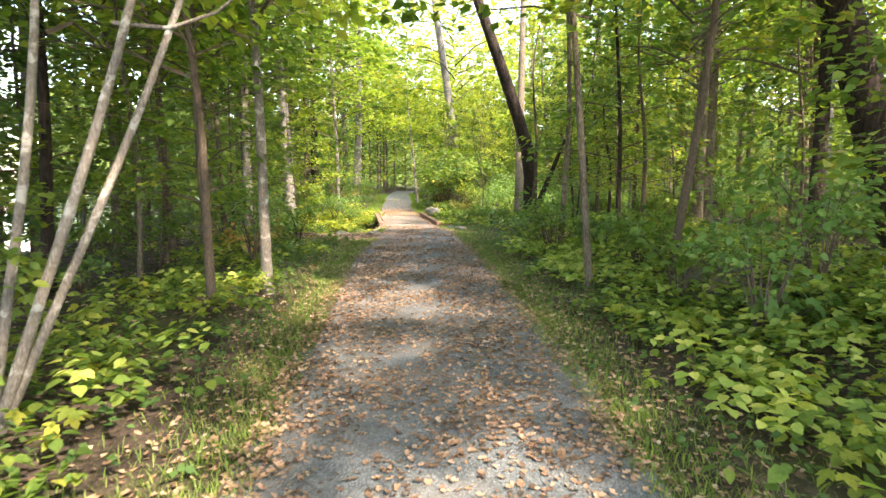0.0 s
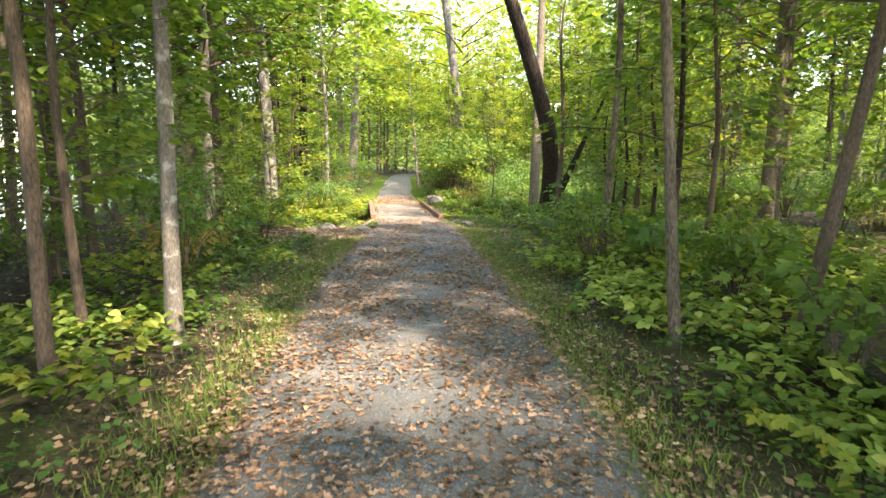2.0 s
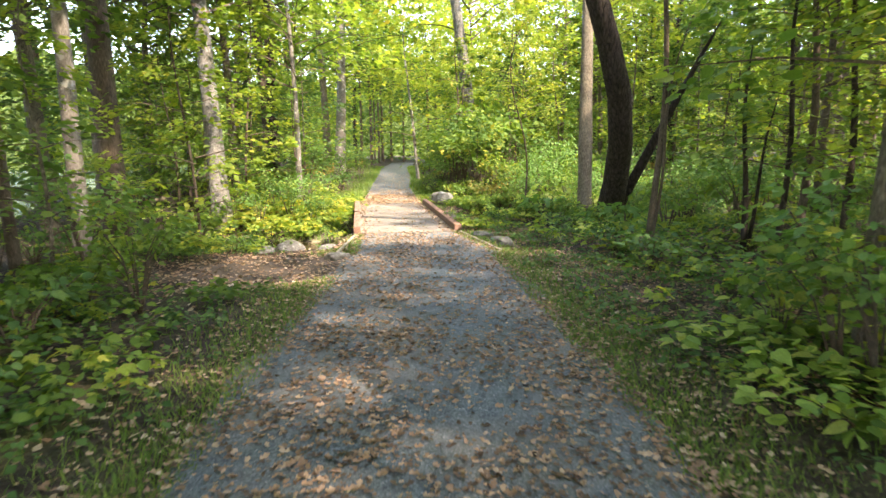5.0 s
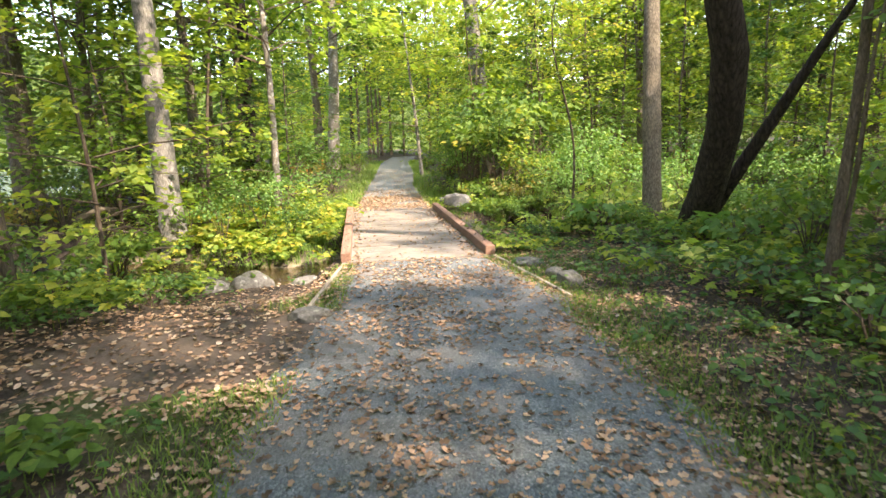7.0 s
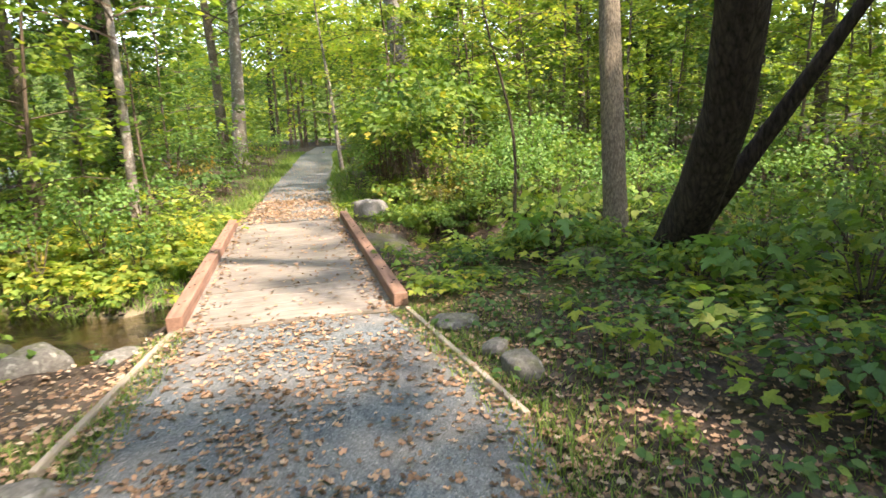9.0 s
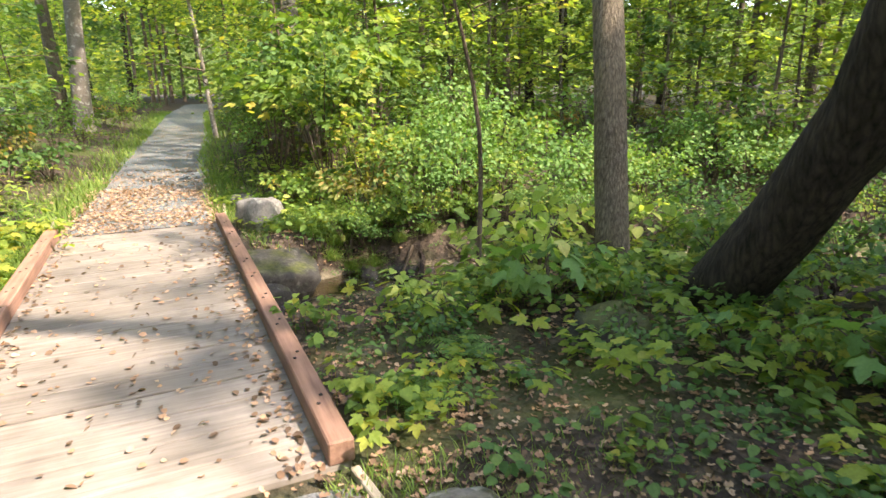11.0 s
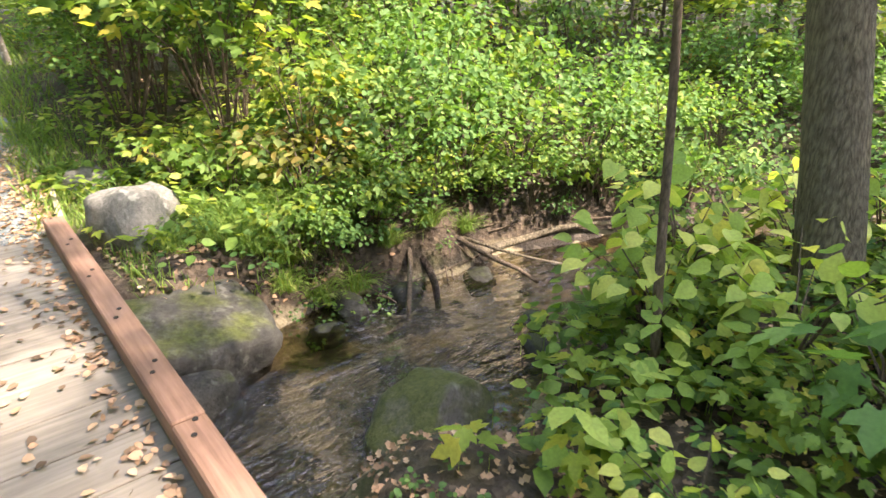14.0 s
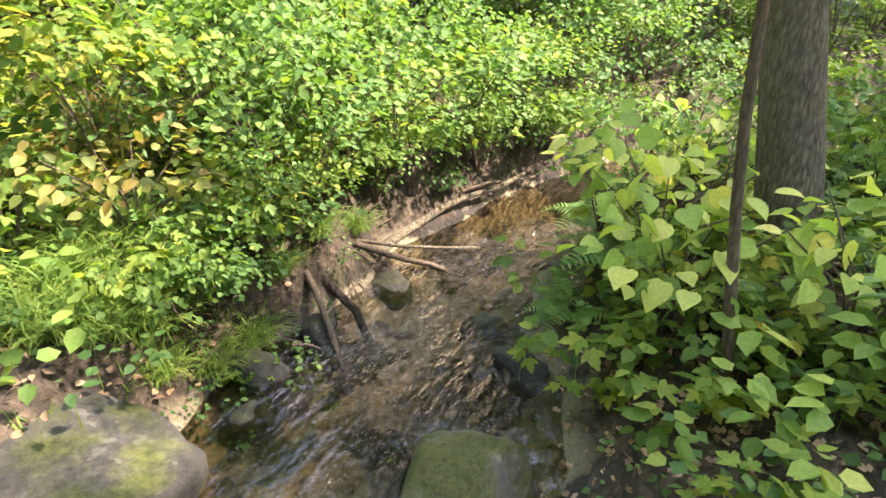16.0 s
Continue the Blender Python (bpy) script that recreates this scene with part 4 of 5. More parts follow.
shrubs = [
    shrub_proto(0, 1.1, 0.6, 290, "oval", (0.06, 0.10), leaf_green, "green leafy shrub in the undergrowth"),
    shrub_proto(1, 0.8, 0.55, 150, "maple", (0.09, 0.14), leaf_green, "low maple seedling clump in the undergrowth"),
    shrub_proto(2, 1.4, 0.7, 420, "oval", (0.06, 0.10), leaf_fresh, "bright green leafy shrub beside the path"),
    shrub_proto(3, 0.55, 0.5, 170, "oval", (0.07, 0.11), leaf_deep, "low dark green leafy plants on the forest floor"),
    shrub_proto(4, 1.9, 0.9, 520, "maple", (0.08, 0.14), leaf_green, "tall dense green maple shrub"),
    shrub_proto(5, 0.7, 0.55, 200, "oval", (0.07, 0.11), leaf_rust, "low shrub with yellowing and russet leaves"),
]


def herb_mesh(k, stems, height, per, shape, size, mat, radius=0.22):
    P, A = [], []
    for s in range(stems):
        x, y = rng.normal(0, radius, 2)
        h = height * rng.uniform(0.6, 1.1)
        z = h * rng.uniform(0.5, 1.0, per)
        a = rng.uniform(0, 6.3, per)
        P.append(np.column_stack([x + 0.04 * np.cos(a), y + 0.04 * np.sin(a), z]))
        A.append(np.column_stack([np.cos(a), np.sin(a), rng.normal(-0.2, 0.2, per)]))
    P, A = np.concatenate(P), np.concatenate(A)
    return P, A, rng.uniform(size[0], size[1], len(P))


herb_kinds = [
    ("broad-leaved green woodland herb", 9, 0.30, 6, "heart", (0.07, 0.12), leaf_green),
    ("pale yellow-green woodland plant", 7, 0.35, 6, "ovate", (0.09, 0.14), leaf_pale),
    ("small deep green ground plant", 12, 0.18, 5, "oval", (0.05, 0.08), leaf_deep),
    ("maple seedlings on the forest floor", 6, 0.32, 5, "maple", (0.08, 0.13), leaf_light),
]
herbs = []
for k, (label, stems, h, per, shape, size, mat) in enumerate(herb_kinds):
    P, A, S = herb_mesh(k, stems, h, per, shape, size, mat)
    thing = empty("herb", label, "plant", "woodland plants")
    thing.matrix_basis = pose(0, -95 - k, 0)
    wood = [tube([(p[0], p[1], -0.03), (p[0], p[1], p[2])], [0.003, 0.0015], 3) for p in P[::per]]
    tagged(part_of("stem_clump", mesh_from("stem_clump", *join(wood), leaf_green), thing), kind="stuff")
    part_of("foliage", leaves("foliage", P, A, loose_up(len(P), 0.35), S, shape, mat), thing)
    herbs.append(thing)


def spot(n, x0, x1, y0, y1, lo, hi, stream=1.05):
    """Places off the path, at lo to hi metres from its edge."""
    out = []
    while len(out) < n:
        x, y = rng.uniform(x0, x1), rng.uniform(y0, y1)
        g = float(path_gap(x, y))
        if lo < g < hi and float(stream_gap(x, y)) > stream and float(dirt_mask(x, y)) < 0.03 and not (2.2 < x < 4.1 and 12.0 < y < 19.5 and rng.uniform(0, 1) < 0.75):
            out.append((float(x), float(y)))
    return out


for x, y in spot(66, -8, 0, 1, 34, 1.2, 9) + spot(100, 2, 14, 2, 34, 1.0, 12, 1.3) + spot(60, -4, 8, 26, 60, 0.5, 5):
    if 2.2 < x < 6 and 14 < y < 22.5 or (-0.5 < x < 3.4 and 18 < y < 27) or (-2.5 < x < 3 and y < 9):
        continue
    put(shrubs[random.choice((0, 0, 1, 1, 2, 2, 3, 3, 5))], x, y, random.uniform(0.7, 1.2))
for x, y, k, s in ((3.9, 26.0, 4, 1.2), (4.6, 27.0, 4, 1.4), (3.4, 27.4, 4, 1.3), (5.2, 25.0, 0, 1.0), (5.9, 24.6, 2, 0.8), (6.6, 24.7, 0, 1.0), (7.4, 24.2, 2, 0.8), (6.2, 25.6, 2, 1.0), (7.2, 25.4, 0, 1.1),
                   (8.2, 24.6, 2, 0.9), (8.3, 23.6, 0, 0.8), (5.4, 26.0, 2, 0.9), (4.5, 25.2, 5, 1.0), (3.9, 25.1, 5, 0.8), (9.0, 25.8, 2, 1.0), (8.0, 26.8, 0, 1.2), (6.6, 27.0, 2, 1.1), (9.3, 23.2, 2, 0.8),
                   (4.9, 20.6, 3, 0.5), (6.2, 20.7, 3, 0.6), (4.3, 19.4, 3, 0.5), (5.0, 18.6, 1, 0.6), (6.4, 19.4, 1, 0.6), (6.8, 21.0, 2, 0.7), (7.6, 20.6, 0, 0.8), (5.6, 17.4, 1, 1.0), (6.6, 18.4, 0, 1.0), (4.0, 14.8, 3, 1.0), (4.2, 16.2, 3, 0.9)):
    put(shrubs[k], x, y, s)
pale = shrub_proto(6, 0.65, 0.55, 46, "ovate", (0.10, 0.17), leaf_pale, "pale yellow-green broad-leaved shrub by the stream")
pale.matrix_basis = pose(4.55, 21.5, float(ground_z(4.55, 21.5)))
for x, y, q in ((4.95, 21.6, 1.0), (4.42, 20.75, 0.8), (5.4, 21.9, 0.9), (3.25, 20.55, 0.5), (5.9, 21.3, 0.9), (6.5, 21.5, 0.9)):
    put(pale, x, y, q)
for x, y, k, q in ((3.9, 20.4, 1, 0.5), (4.6, 20.0, 1, 0.5), (4.4, 21.4, 1, 0.6), (3.2, 20.3, 3, 0.5), (5.4, 22.0, 2, 0.5), (6.0, 21.9, 2, 0.6)):
    put(shrubs[k], x, y, q)
for x, y, k, q in ((3.4, 24.75, 1, 0.7), (3.9, 24.4, 5, 0.9), (4.7, 24.1, 0, 0.9), (5.2, 23.85, 2, 0.8), (5.8, 23.75, 0, 0.9), (6.5, 23.4, 2, 0.8), (7.1, 23.0, 0, 0.8), (5.5, 24.4, 2, 0.85), (6.2, 24.2, 2, 0.85), (4.2, 24.9, 4, 0.7), (3.2, 25.4, 1, 0.7), (5.0, 24.8, 2, 0.9),
                   (5.7, 24.9, 2, 0.9), (6.9, 24.2, 2, 0.9), (7.8, 22.9, 2, 0.7), (-0.9, 22.6, 2, 0.6), (-1.5, 23.2, 2, 0.8), (-0.7, 23.8, 0, 0.7), (-2.2, 22.9, 2, 0.8), (-1.2, 24.6, 2, 0.9), (-3.0, 23.4, 0, 1.0), (-2.0, 24.4, 2, 0.9), (-3.2, 19.4, 3, 0.9), (-3.8, 18.4, 0, 0.9), (-2.9, 17.9, 3, 0.8), (-4.6, 17.2, 3, 1.0)):
    put(shrubs[k], x, y, q)
for x, y, k, q in ((9.2, 22.4, 2, 0.8), (10.0, 22.6, 0, 0.9), (10.8, 22.9, 2, 0.8), (11.6, 22.3, 0, 0.9), (10.2, 23.6, 2, 0.9), (11.2, 24.0, 0, 1.0), (9.4, 24.4, 2, 0.9), (10.4, 24.8, 0, 1.1), (12.4, 23.4, 2, 1.0), (8.6, 22.6, 3, 0.9),
                   (9.4, 21.9, 3, 0.9), (10.3, 21.7, 3, 1.0), (11.3, 21.0, 2, 0.8), (12.4, 20.4, 0, 1.0), (7.9, 20.2, 3, 0.9), (8.6, 19.7, 0, 0.8), (9.5, 19.2, 2, 0.8), (7.2, 20.4, 1, 0.8), (6.9, 19.6, 3, 0.9), (10.6, 18.4, 0, 1.0), (12.6, 22.0, 2, 1.0), (13.5, 21.5, 0, 1.1), (6.6, 21.4, 3, 0.6), (7.0, 21.0, 5, 0.6), (6.7, 23.3, 2, 0.55), (7.4, 22.85, 0, 0.55), (8.0, 22.5, 2, 0.5), (8.6, 22.1, 0, 0.5), (9.2, 21.6, 2, 0.5), (7.0, 21.5, 2, 0.5), (7.7, 21.1, 0, 0.55), (8.4, 20.6, 2, 0.5), (8.9, 20.2, 3, 0.7), (9.9, 21.1, 0, 0.6), (7.3, 23.2, 2, 0.7), (8.2, 23.0, 0, 0.7)):
    put(shrubs[k], x, y, q)
for x, y, k, q in ((9.0, 19.3, 2, 0.7), (10.0, 18.9, 0, 0.8), (11.0, 18.5, 2, 0.8), (12.1, 18.0, 0, 0.9), (13.2, 17.6, 2, 0.9), (10.8, 20.9, 0, 0.8), (12.2, 20.1, 2, 0.8), (13.3, 19.5, 0, 0.9), (14.4, 19.1, 2, 1.0), (15.6, 18.8, 0, 1.0), (14.2, 20.4, 2, 1.0), (15.4, 20.2, 0, 1.1)):
    put(shrubs[k], x, y, q)
dense = shrub_proto(8, 2.3, 1.0, 900, "oval", (0.07, 0.12), leaf_deep, "large dense dark green shrub beside the far path")
dense.matrix_basis = pose(3.75, 27.6, float(ground_z(3.75, 27.6)))
for x, y, q in ((4.5, 28.6, 1.15), (3.6, 29.6, 0.95), (5.3, 27.6, 0.9), (4.2, 26.3, 0.75), (4.3, 31.0, 1.0)):
    put(dense, x, y, q)
big_maple = shrub_proto(7, 0.55, 0.5, 45, "maple", (0.13, 0.20), leaf_fresh, "maple seedling with large green leaves")
big_maple.matrix_basis = pose(4.25, 20.3, float(ground_z(4.25, 20.3)))
for x, y, q in ((4.9, 19.1, 0.7), (5.5, 19.4, 0.7), (5.2, 18.2, 1.0), (3.6, 4.0, 0.9), (4.4, 10.6, 1.2), (5.0, 11.4, 1.2)):
    put(big_maple, x, y, q)
for k in range(24):
    x, y = random.uniform(2.42, 3.4), random.uniform(18.9, 21.3)
    put(herbs[random.choice((0, 2, 3))], x, y, random.uniform(0.45, 0.8))
for k in range(36):
    x, y = random.uniform(2.45, 3.7), random.uniform(24.3, 26.6)
    put(herbs[random.choice((0, 2, 2, 3))], x, y, random.uniform(0.4, 0.75))
for k in range(90):
    x, y = random.uniform(3.2, 8.0), random.uniform(22.9, 24.4)
    if 0.62 < float(stream_gap(x, y)) < 1.15:
        put(herbs[random.choice((0, 2, 2))], x, y, random.uniform(0.35, 0.7))
for k in range(26):
    x, y = random.uniform(3.4, 5.2), random.uniform(20.4, 21.75)
    put(herbs[random.choice((0, 0, 2, 3))], x, y, random.uniform(0.5, 0.85))
for x, y, k, q in ((3.75, 23.85, 3, 0.5), (4.1, 23.8, 0, 0.4), (4.45, 23.75, 3, 0.55), (4.75, 23.7, 0, 0.45), (3.5, 23.95, 1, 0.5), (4.2, 24.0, 3, 0.6), (2.9, 24.3, 3, 0.4)):
    put(shrubs[k], x, y, q)
for k in range(60):
    x, y = random.uniform(2.7, 4.4), random.uniform(9.5, 18.6)
    if float(path_gap(x, y)) > 0.35:
        put(herbs[random.choice((0, 2, 2, 3))], x, y, random.uniform(0.3, 0.5))
for k in range(26):
    x, y = random.uniform(-3.9, -2.1), random.uniform(13.6, 18.4)
    put(herbs[random.choice((0, 2, 2))], x, y, random.uniform(0.5, 0.8))
for k in range(17):
    x = 3.5 + 0.25 * k + random.uniform(-0.08, 0.08)
    y = float(np.interp(x, [3.4, 4.2, 5.2, 6.4, 7.6], [23.75, 23.75, 23.75, 23.3, 22.7])) + random.uniform(0, 0.15)
    put(shrubs[(0, 2, 3, 1)[k % 4]], x, y, random.uniform(0.42, 0.6))
near = spot(36, -6, 0, 0, 24, 0.45, 3.5) + spot(66, 1, 8, 0, 24, 0.45, 4.5)
for x, y in near:
    put(herbs[random.choice((0, 0, 2, 2, 3) if x < 0 else (0, 0, 1, 2, 2, 3))], x, y, random.uniform(0.55, 1.0))


def carpet(name, label, places, kind_at, shape, category="undergrowth"):
    _, stems, h, per, _, size, mat = herb_kinds[kind_at]
    P, A, S = [], [], []
    for x, y in places:
        if 2.4 < x < 5.4 and 18.8 < y < 21.6 and rng.uniform(0, 1) < 0.25 or 2.3 < x < 3.9 and 21.2 < y < 23.9:
            continue
        p, a, s = herb_mesh(0, 4, h, per, shape, size, mat, 0.25)
        P.append(p + np.array([x, y, float(ground_z(x, y))]))
        A.append(a)
        S.append(s)
    P, A, S = np.concatenate(P), np.concatenate(A), np.concatenate(S)
    tagged(new(name, leaves(name, P, A, loose_up(len(P), 0.35), S, shape, mat)), label, category, kind="stuff")


carpet("undergrowth", "low green plants covering the forest floor", spot(1500, -9, 18, 0, 42, 0.6, 14) + spot(600, -4, 7, 0, 27, 0.65, 4), 2, "quad")
bed_y = rng.uniform(10.5, 18.7, 150)
carpet("undergrowth", "small green plants beside the path before the bridge", [(float(path_right(v) + rng.uniform(0.25, 2.2)), float(v)) for v in bed_y[::2]], 2, "oval")
carpet("undergrowth", "broad-leaved green plants covering the forest floor", spot(420, -8, 16, 0, 40, 0.9, 12) + spot(560, -4, 8, 0, 27, 0.7, 5, 0.8), 0, "oval")
# pale leaf colour stands in for sunlight on this bank
bank_xy = [(x, y) for x, y in zip(rng.uniform(-3.4, -0.05, 150).tolist(), rng.uniform(21.9, 25.4, 150).tolist()) if float(stream_gap(x, y)) > 0.85]
carpet("undergrowth", "pale seedlings, coloured as if sunlit, on the bank beside the footbridge", bank_xy, 3, "maple")
bend_xy = [(x, y) for x, y in zip(rng.uniform(9.0, 16.0, 260).tolist(), rng.uniform(17.6, 21.5, 260).tolist()) if float(stream_gap(x, y)) > 0.55]
carpet("undergrowth", "green plants along the bend of the stream", bend_xy, 0, "oval")
carpet("undergrowth", "maple seedlings spread over the forest floor", spot(150, -8, 16, 0, 40, 0.9, 12) + spot(300, -4, 8, 0, 27, 1.0, 5, 0.8), 3, "maple")
def fern_proto():
    P, A, S, wood = [], [], [], []
    for k in range(8):
        a, l = k * 0.785 + rng.uniform(-0.2, 0.2), rng.uniform(0.32, 0.5)
        way, side = np.array([math.cos(a), math.sin(a), 0]), np.array([-math.sin(a), math.cos(a), 0])
        rib = [way * l * f + np.array([0, 0, 0.9 * l * f - 0.75 * l * f * f]) for f in np.linspace(0, 1, 15)]
        wood.append(tube(rib[::2], [0.003] * 7 + [0.001], 3))
        for q, p in enumerate(rib[2:]):
            for sign in (-1, 1):
                P.append(p)
                A.append(side * sign + way * 0.35)
                S.append(0.42 * l * (1 - q / 14) + 0.01)
    thing = empty("fern", "light green fern with arching fronds", "fern", "woodland ferns")
    tagged(part_of("stem_clump", mesh_from("stem_clump", *join(wood), leaf_green), thing), kind="stuff")
    part_of("foliage", leaves("foliage", np.array(P), np.array(A), loose_up(len(P), 0.15), np.array(S), "frond", leaf_fresh), thing)
    return thing


fern = fern_proto()
fern.matrix_basis = pose(5.0, 21.75, float(ground_z(5.0, 21.75)))
for x, y, q in ((5.45, 21.6, 0.9), (4.75, 22.0, 0.7), (5.7, 22.05, 0.9), (3.25, 4.9, 1.3), (3.6, 5.6, 1.2), (3.9, 4.5, 1.4), (3.3, 20.0, 0.7), (2.75, 19.5, 0.6), (6.1, 20.4, 0.9)):
    put(fern, x, y, q)
carpet("undergrowth", "pale yellow-green plants beside the path", spot(210, 1, 7, 0, 12, 0.8, 4) + spot(25, -5, 0, 0, 8, 0.8, 3) + spot(130, -6, 9, 20, 30, 0.5, 6), 1, "oval")


# ---- grass, litter, far woods ----
def strew(name, label, category, xy, size, shape, mat, up_tilt, lift=0.012, standing=False, height=ground_z):
    xy = np.asarray(xy)
    n = len(xy)
    z = height(xy[:, 0], xy[:, 1]) + lift
    P = np.column_stack([xy, z])
    if standing:
        a = rng.uniform(0, 6.3, n)
        A = np.column_stack([np.cos(a) * 0.55, np.sin(a) * 0.55, np.ones(n)])
        U = np.column_stack([-np.sin(a), np.cos(a), np.zeros(n)])
        U = np.cross(A, U)
    else:
        A, U = heading(n, 0.0, 0.15), loose_up(n, up_tilt)
    tagged(new(name, leaves(name, P, A, U, rng.uniform(size[0], size[1], n), shape, mat)), label, category, kind="stuff")


def along_edge(n, y0, y1, spread):
    y = rng.uniform(y0, y1, n)
    left = rng.uniform(0, 1, n) < 0.5
    d = np.abs(rng.normal(0, spread, n)) - 0.17
    x = np.where(left, path_left(y) - d, path_right(y) + d)
    keep = (stream_gap(x, y) > 1.0) & ((y < 19) | (y > 25)) & (dirt_mask(x, y) < 0.25)
    return np.column_stack([x, y])[keep]


strew("grass", "short yellow-green verge grass", "grass", along_edge(78000, -1, 30, 0.45), (0.04, 0.12), "blade", grass_mat, 0.3, -0.01, True)
y = rng.uniform(10, 18.9, 15000)
x = path_right(y) + rng.uniform(0.02, 1.9, 15000)
keep = (np.sin(x * 3.1 + y * 1.9) + np.sin(y * 4.3 - x * 2.7) + 0.5 * np.sin(x * 9 + y * 7) > rng.uniform(-0.8, 1.2, 15000))
strew("grass", "short patchy grass under the trees beside the path", "grass", np.column_stack([x, y])[keep], (0.03, 0.09), "blade", grass_mat, 0.3, -0.01, True)
strew("grass", "taller grass along the far path", "grass", along_edge(9000, 25, 60, 0.5), (0.10, 0.28), "blade", grass_mat, 0.3, -0.01, True)
n = 6500
xy = np.column_stack([rng.uniform(-2.6, 0.08, n), rng.uniform(21.7, 25.6, n)])
xy = xy[stream_gap(xy[:, 0], xy[:, 1]) > 0.85]
strew("grass", "lush green grass on the sunny bank beside the footbridge", "grass", xy, (0.08, 0.24), "blade", grass_mat, 0.3, -0.01, True)
n = 4200
xy = np.column_stack([rng.uniform(2.35, 4.1, n), rng.uniform(23.7, 25.6, n)])
xy = xy[(stream_gap(xy[:, 0], xy[:, 1]) > 0.95) & (np.sin(xy[:, 0] * 5 + xy[:, 1] * 3) + np.sin(xy[:, 1] * 7 - xy[:, 0] * 2) > -0.6)]
strew("grass", "short grass on the stream bank beside the bridge", "grass", xy, (0.05, 0.14), "blade", grass_mat, 0.3, -0.01, True)
xy = np.column_stack([rng.uniform(2.35, 4.3, 900), rng.uniform(23.6, 25.6, 900)])
xy = xy[stream_gap(xy[:, 0], xy[:, 1]) > 0.75]
strew("leaf_litter", "brown fallen leaves on the stream bank", "fallen leaves", xy, (0.025, 0.055), "ovate", litter_mat, 0.6, 0.02)
path_top = lambda x, y: 0.022 + 0.016 * np.sin(math.pi * np.clip((x - path_left(y)) / (path_right(y) - path_left(y)), 0, 1))


def on_path(n, y0, y1):
    y = rng.uniform(y0, y1, n)
    f = rng.uniform(0.0, 1.0, n)
    x = path_left(y) + (path_right(y) - path_left(y)) * f
    clump = np.sin(x * 2.9 + y * 1.3) * np.sin(y * 1.9 - x) + np.sin(x * 6 - y * 4.7) * 0.5
    keep = rng.uniform(-1.5, 1.0, n) < clump + 0.35 * np.abs(2 * f - 1)
    return np.column_stack([x, y])[keep]


strew("leaf_litter", "brown fallen leaves strewn on the gravel", "fallen leaves", np.concatenate([on_path(26000, -1, 19), on_path(9000, 2, 13)]), (0.02, 0.066), "curl", litter_mat, 0.3, 0.008, False, path_top)
strew("leaf_litter", "brown fallen leaves strewn on the far path", "fallen leaves", np.concatenate([on_path(2600, 25.1, 31), on_path(5200, 24.9, 28.5), on_path(900, 31, 46)]), (0.03, 0.065), "curl", litter_mat, 0.4, 0.007, False, path_top)
y = rng.uniform(BY0, BY1, 1000)
x = np.where(rng.uniform(0, 1, 1000) < 0.6, np.where(rng.uniform(0, 1, 1000) < 0.7, BX1 - KERB - np.abs(rng.normal(0, 0.1, 1000)) - 0.03, BX0 + KERB + np.abs(rng.normal(0, 0.08, 1000)) + 0.03), rng.uniform(BX0 + 0.2, BX1 - 0.2, 1000))
strew("leaf_litter", "brown fallen leaves gathered along the bridge kerbs", "fallen leaves", np.column_stack([x, y]), (0.028, 0.06), "oval", litter_mat, 0.5, 0.012, False, lambda x, y: 0.024 + 0 * x)
n = 24000
xy = np.column_stack([rng.uniform(-8, 12, n), rng.uniform(0, 32, n)])
g = path_gap(xy[:, 0], xy[:, 1])
xy = xy[(g > 0.02) & (stream_gap(xy[:, 0], xy[:, 1]) > 0.95) & ((g < 4) | (rng.uniform(0, 1, n) < 0.6))]
n = 15000
more = np.column_stack([rng.uniform(2.3, 6.5, n), rng.uniform(10.5, 22.2, n)])
more = more[(path_gap(more[:, 0], more[:, 1]) > 0.05) & (stream_gap(more[:, 0], more[:, 1]) > 0.75)]
strew("leaf_litter", "curled dead brown leaves on the stream bank", "fallen leaves", more, (0.025, 0.06), "curl", litter_mat, 0.6, 0.014)
xy = xy[(xy[:, 0] < 2.2) | (xy[:, 0] > 6) | (xy[:, 1] < 10.5) | (xy[:, 1] > 25.5)]
strew("leaf_litter", "dead brown leaves covering the forest floor", "fallen leaves", xy, (0.035, 0.08), "quad", litter_mat, 0.4, 0.012)

strew("leaf_litter", "brown fallen leaves caught in the verge grass", "fallen leaves", along_edge(9000, -1, 19, 0.5), (0.025, 0.065), "curl", litter_mat, 0.35, 0.022)
n = 6500
xy = np.column_stack([rng.uniform(-4.3, 0.6, n), rng.uniform(14.2, 19.3, n)])
xy = xy[(dirt_mask(xy[:, 0], xy[:, 1]) > 0.01) & (path_gap(xy[:, 0], xy[:, 1]) > 0)]
strew("leaf_litter", "brown fallen leaves on the dirt side path", "fallen leaves", xy, (0.03, 0.065), "oval", litter_mat, 0.25, 0.028)


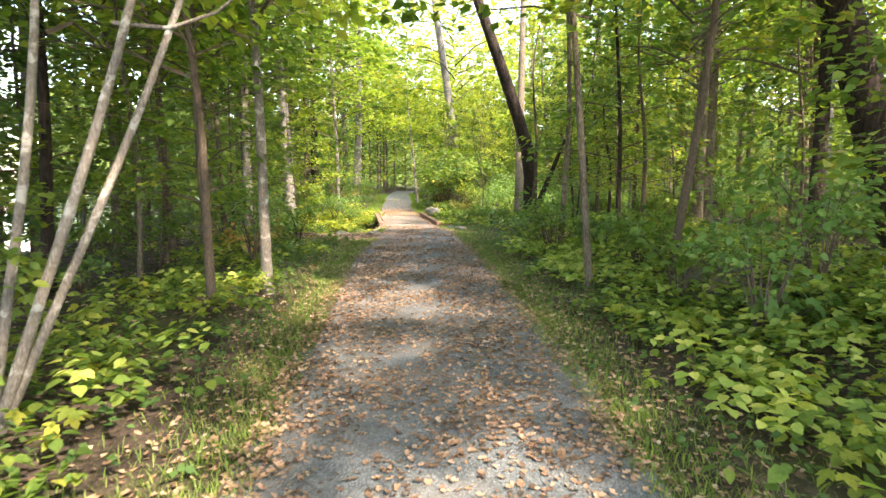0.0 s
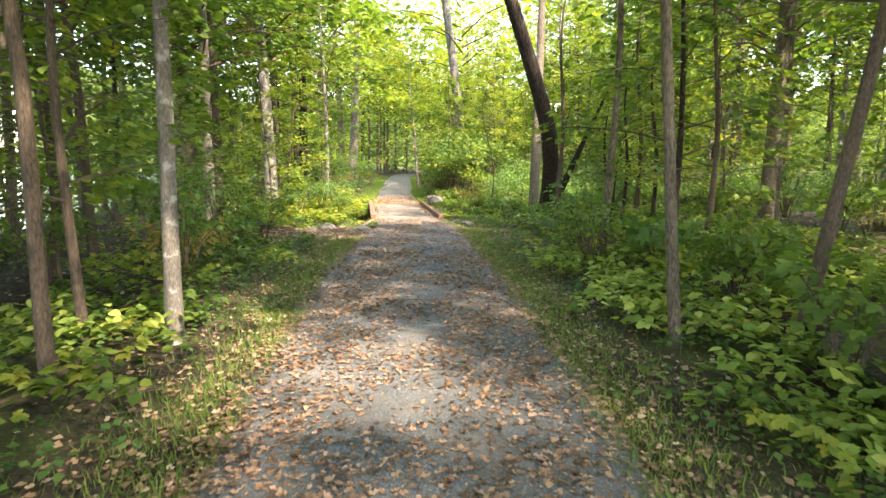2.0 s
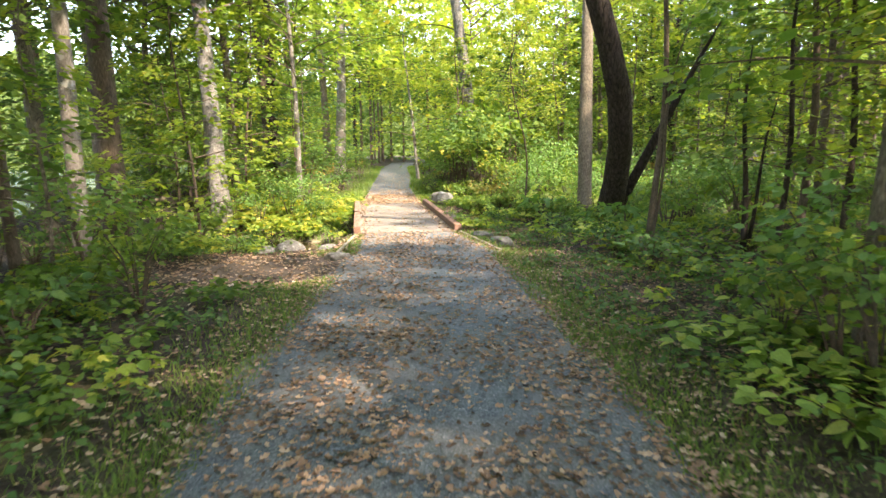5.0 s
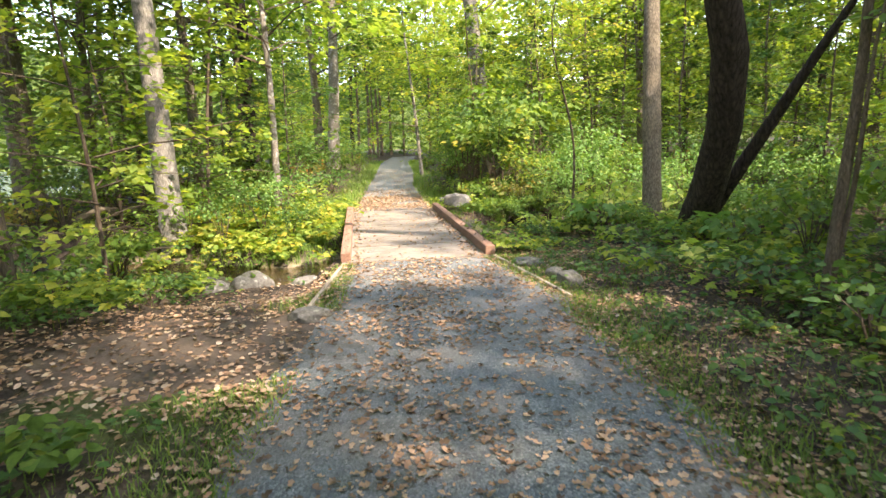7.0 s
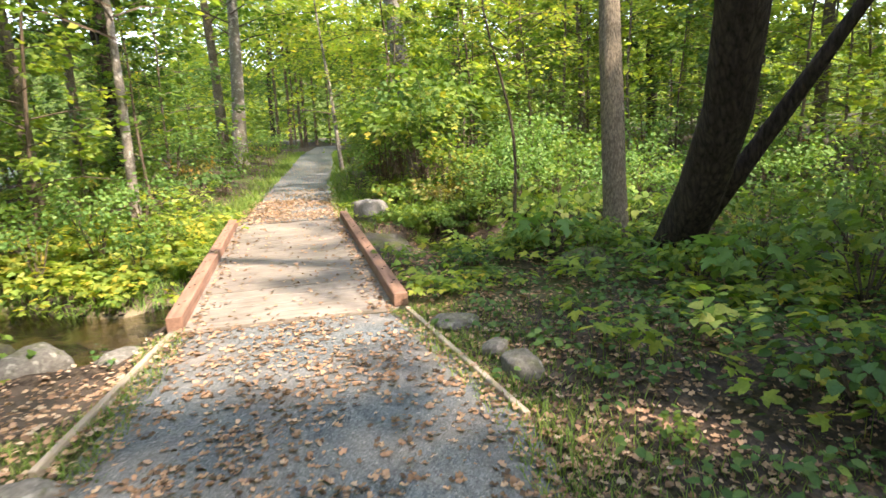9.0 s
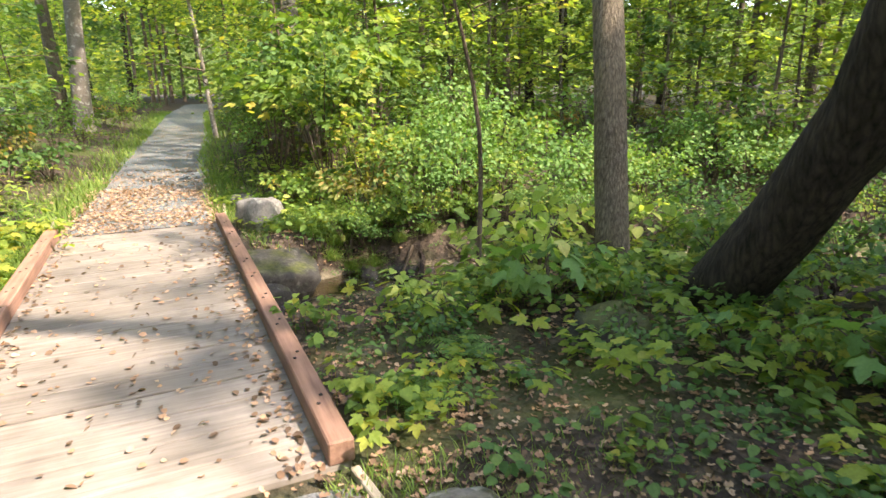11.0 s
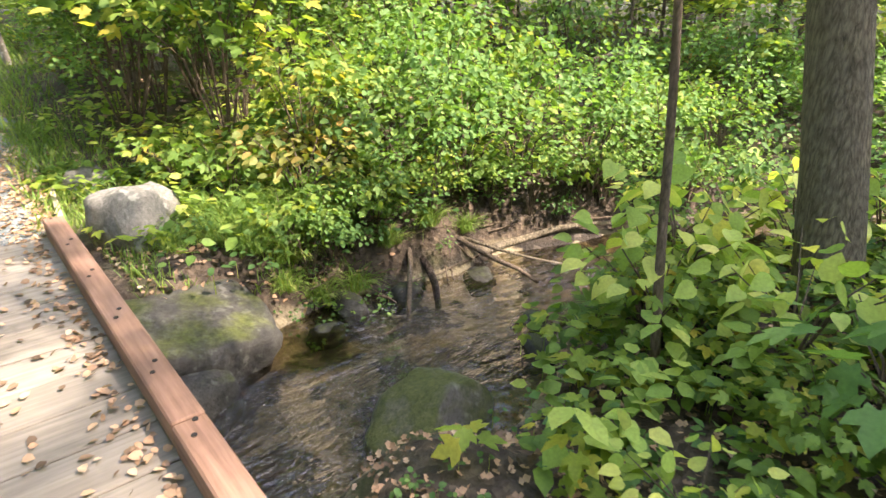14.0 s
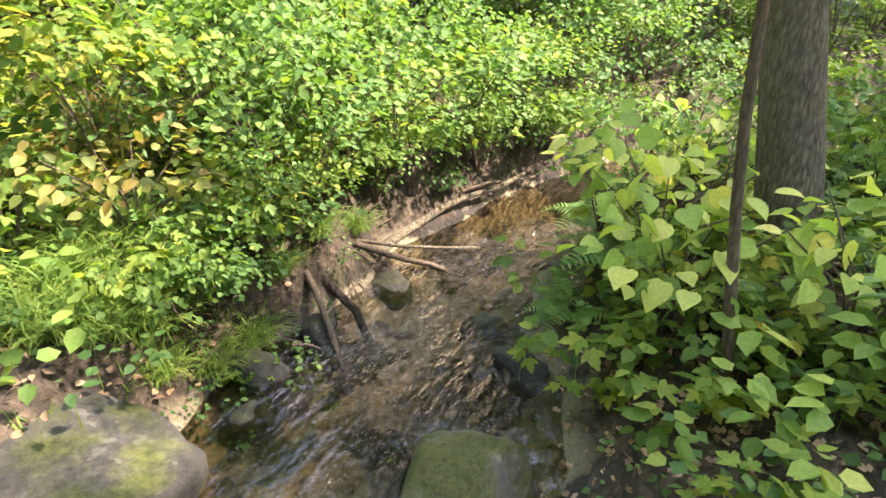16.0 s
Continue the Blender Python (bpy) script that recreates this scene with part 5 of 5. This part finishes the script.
def woods(label, clumps, near, far, top, mat, az0=-46, az1=118, per=26, size=(0.16, 0.34), spread=0.8):
    a = rng.uniform(radians(az0), radians(az1), clumps)
    d = near + (far - near) * np.sqrt(rng.uniform(0, 1, clumps))
    C = np.column_stack([3 + np.sin(a) * d, 10 + np.cos(a) * d, 0.3 + top * rng.uniform(0, 1, clumps) ** 0.9])
    g = path_gap(C[:, 0], C[:, 1])
    C = C[((g > 1.5) | (C[:, 2] > 5.5) | (C[:, 1] > 70)) & (C[:, 0] > -10.5)]
    P = np.repeat(C, per, axis=0) + rng.normal(0, 1, (len(C) * per, 3)) * np.array([spread, spread, spread * 0.28])
    tagged(new("far_woods", leaves("far_woods", P, heading(len(P)), loose_up(len(P), 0.5), rng.uniform(size[0], size[1], len(P)), "quad", mat)), label, "woods", kind="stuff")


woods("green understorey leaves deep in the woods", 1700, 19, 48, 13, leaf_green, 12, 118)
# backlight put into the leaf colour
woods("pale leaves deep in the woods, coloured as if backlit", 1300, 24, 55, 13, leaf_light, -20, 118)
woods("distant green woods", 1250, 42, 85, 20, leaf_green, -30, 118, 26, (0.3, 0.6), 1.3)
woods("woods closing the view along the path", 700, 60, 80, 14, leaf_green, -14, 20, 26, (0.3, 0.6), 1.3)
woods("leafy understorey along the lake shore", 900, 11, 40, 9, leaf_green, -62, -14, 26, (0.10, 0.2), 0.6)
# sunlit canopy, its light painted in through the paler leaf
woods("high leaves arching over the far path, coloured as if sunlit", 950, 26, 50, 21, leaf_light, -13, 11, 30, (0.16, 0.34), 1.0)
def thicket(label, clumps, x0, x1, y0, y1, z0, z1, mat, per=24, size=(0.08, 0.16), spread=0.5):
    C = np.column_stack([rng.uniform(x0, x1, clumps), rng.uniform(y0, y1, clumps), rng.uniform(z0, z1, clumps)])
    g = path_gap(C[:, 0], C[:, 1])
    C = C[(g > 1.6) | (C[:, 2] > 6.0)]
    P = np.repeat(C, per, axis=0) + rng.normal(0, 1, (len(C) * per, 3)) * np.array([spread, spread, spread * 0.25])
    tagged(new("understorey", leaves("understorey", P, heading(len(P)), loose_up(len(P), 0.4), rng.uniform(size[0], size[1], len(P)), "oval", mat)), label, "undergrowth", kind="stuff")


thicket("dark leaves closing over the far bend of the path", 170, -4, 10, 60, 72, 4.5, 10, leaf_deep, 24, (0.2, 0.36), 1.0)
# overhead leaves, mostly out of view, added to block sun and sky
thicket("high canopy leaves added to shade the woods towards the lake", 620, -10, -1.6, -7, 26, 6.5, 11.5, leaf_green, 24, (0.14, 0.26), 0.8)
# made-up leaf layer above the path that keeps sun off its left
thicket("high leaves over the path, added to shade its left side", 250, -1.4, 1.6, -2, 17, 6.6, 9.5, leaf_light, 24, (0.10, 0.2), 0.7)
thicket("layered green leaves of young trees towards the lake", 620, -10.2, -3.2, 4, 32, 1.3, 7.5, leaf_green)
thicket("dark green leaves of bushes along the lake shore", 420, -10.6, -6.5, 2, 34, 0.4, 4.0, leaf_deep, 26, (0.10, 0.18), 0.6)
# added to brighten this shaded side; the sunlight is in the leaf colour
thicket("pale layered leaves coloured as if sunlit, beyond the bridge", 200, 4.5, 15, 25, 36, 2.0, 8.0, leaf_light)
# lit counterpart of the distant green woods, by leaf colour alone
woods("distant woods in pale leaves coloured as if sunlit", 1100, 42, 85, 22, leaf_light, -30, 118, 26, (0.3, 0.6), 1.3)

V, F = [], []
for k in range(61):
    a = radians(-30 + 165 * k / 60)
    for z in (-1.0, 3.0, 8.0, 15.0 + 3.0 * math.sin(k * 1.7) + 2 * math.sin(k * 0.61)):
        d = 105 + 4 * math.sin(k * 0.9) + z * 0.6
        V.append((3 + math.sin(a) * d, 10 + math.cos(a) * d, z))
    if k:
        F += [(4 * k - 4 + q, 4 * k + q, 4 * k + q + 1, 4 * k - 3 + q) for q in range(3)]
tagged(new("backdrop", mesh_from("backdrop", V, F, distance_mat, True)), "dense distant wooded slope", "woods", kind="structure")

n = 5000
P = np.column_stack([rng.uniform(-330, -240, n), rng.uniform(-100, 420, n), rng.uniform(0, 1, n) ** 1.3 * 16])
tagged(new("far_woods", leaves("far_woods", P, heading(n), loose_up(n, 1.5), rng.uniform(3, 6, n), "quad", leaf_deep)), "wooded far shore of the lake", "woods", kind="stuff")

# the first of each kind takes its own place among the rest
for ob, (x, y) in zip(proto_tall + proto_young + shrubs + herbs, scatter(12, -9, 20, 20, 40, 1.5, 0.8) + scatter(6, 3, 12, 26, 34, 1.0, 0.5) + [(-2.6, 4.0), (2.9, 3.2), (-2.2, 9.5), (3.2, 5.0)]):
    ob.matrix_basis = pose(x, y, float(ground_z(x, y)))
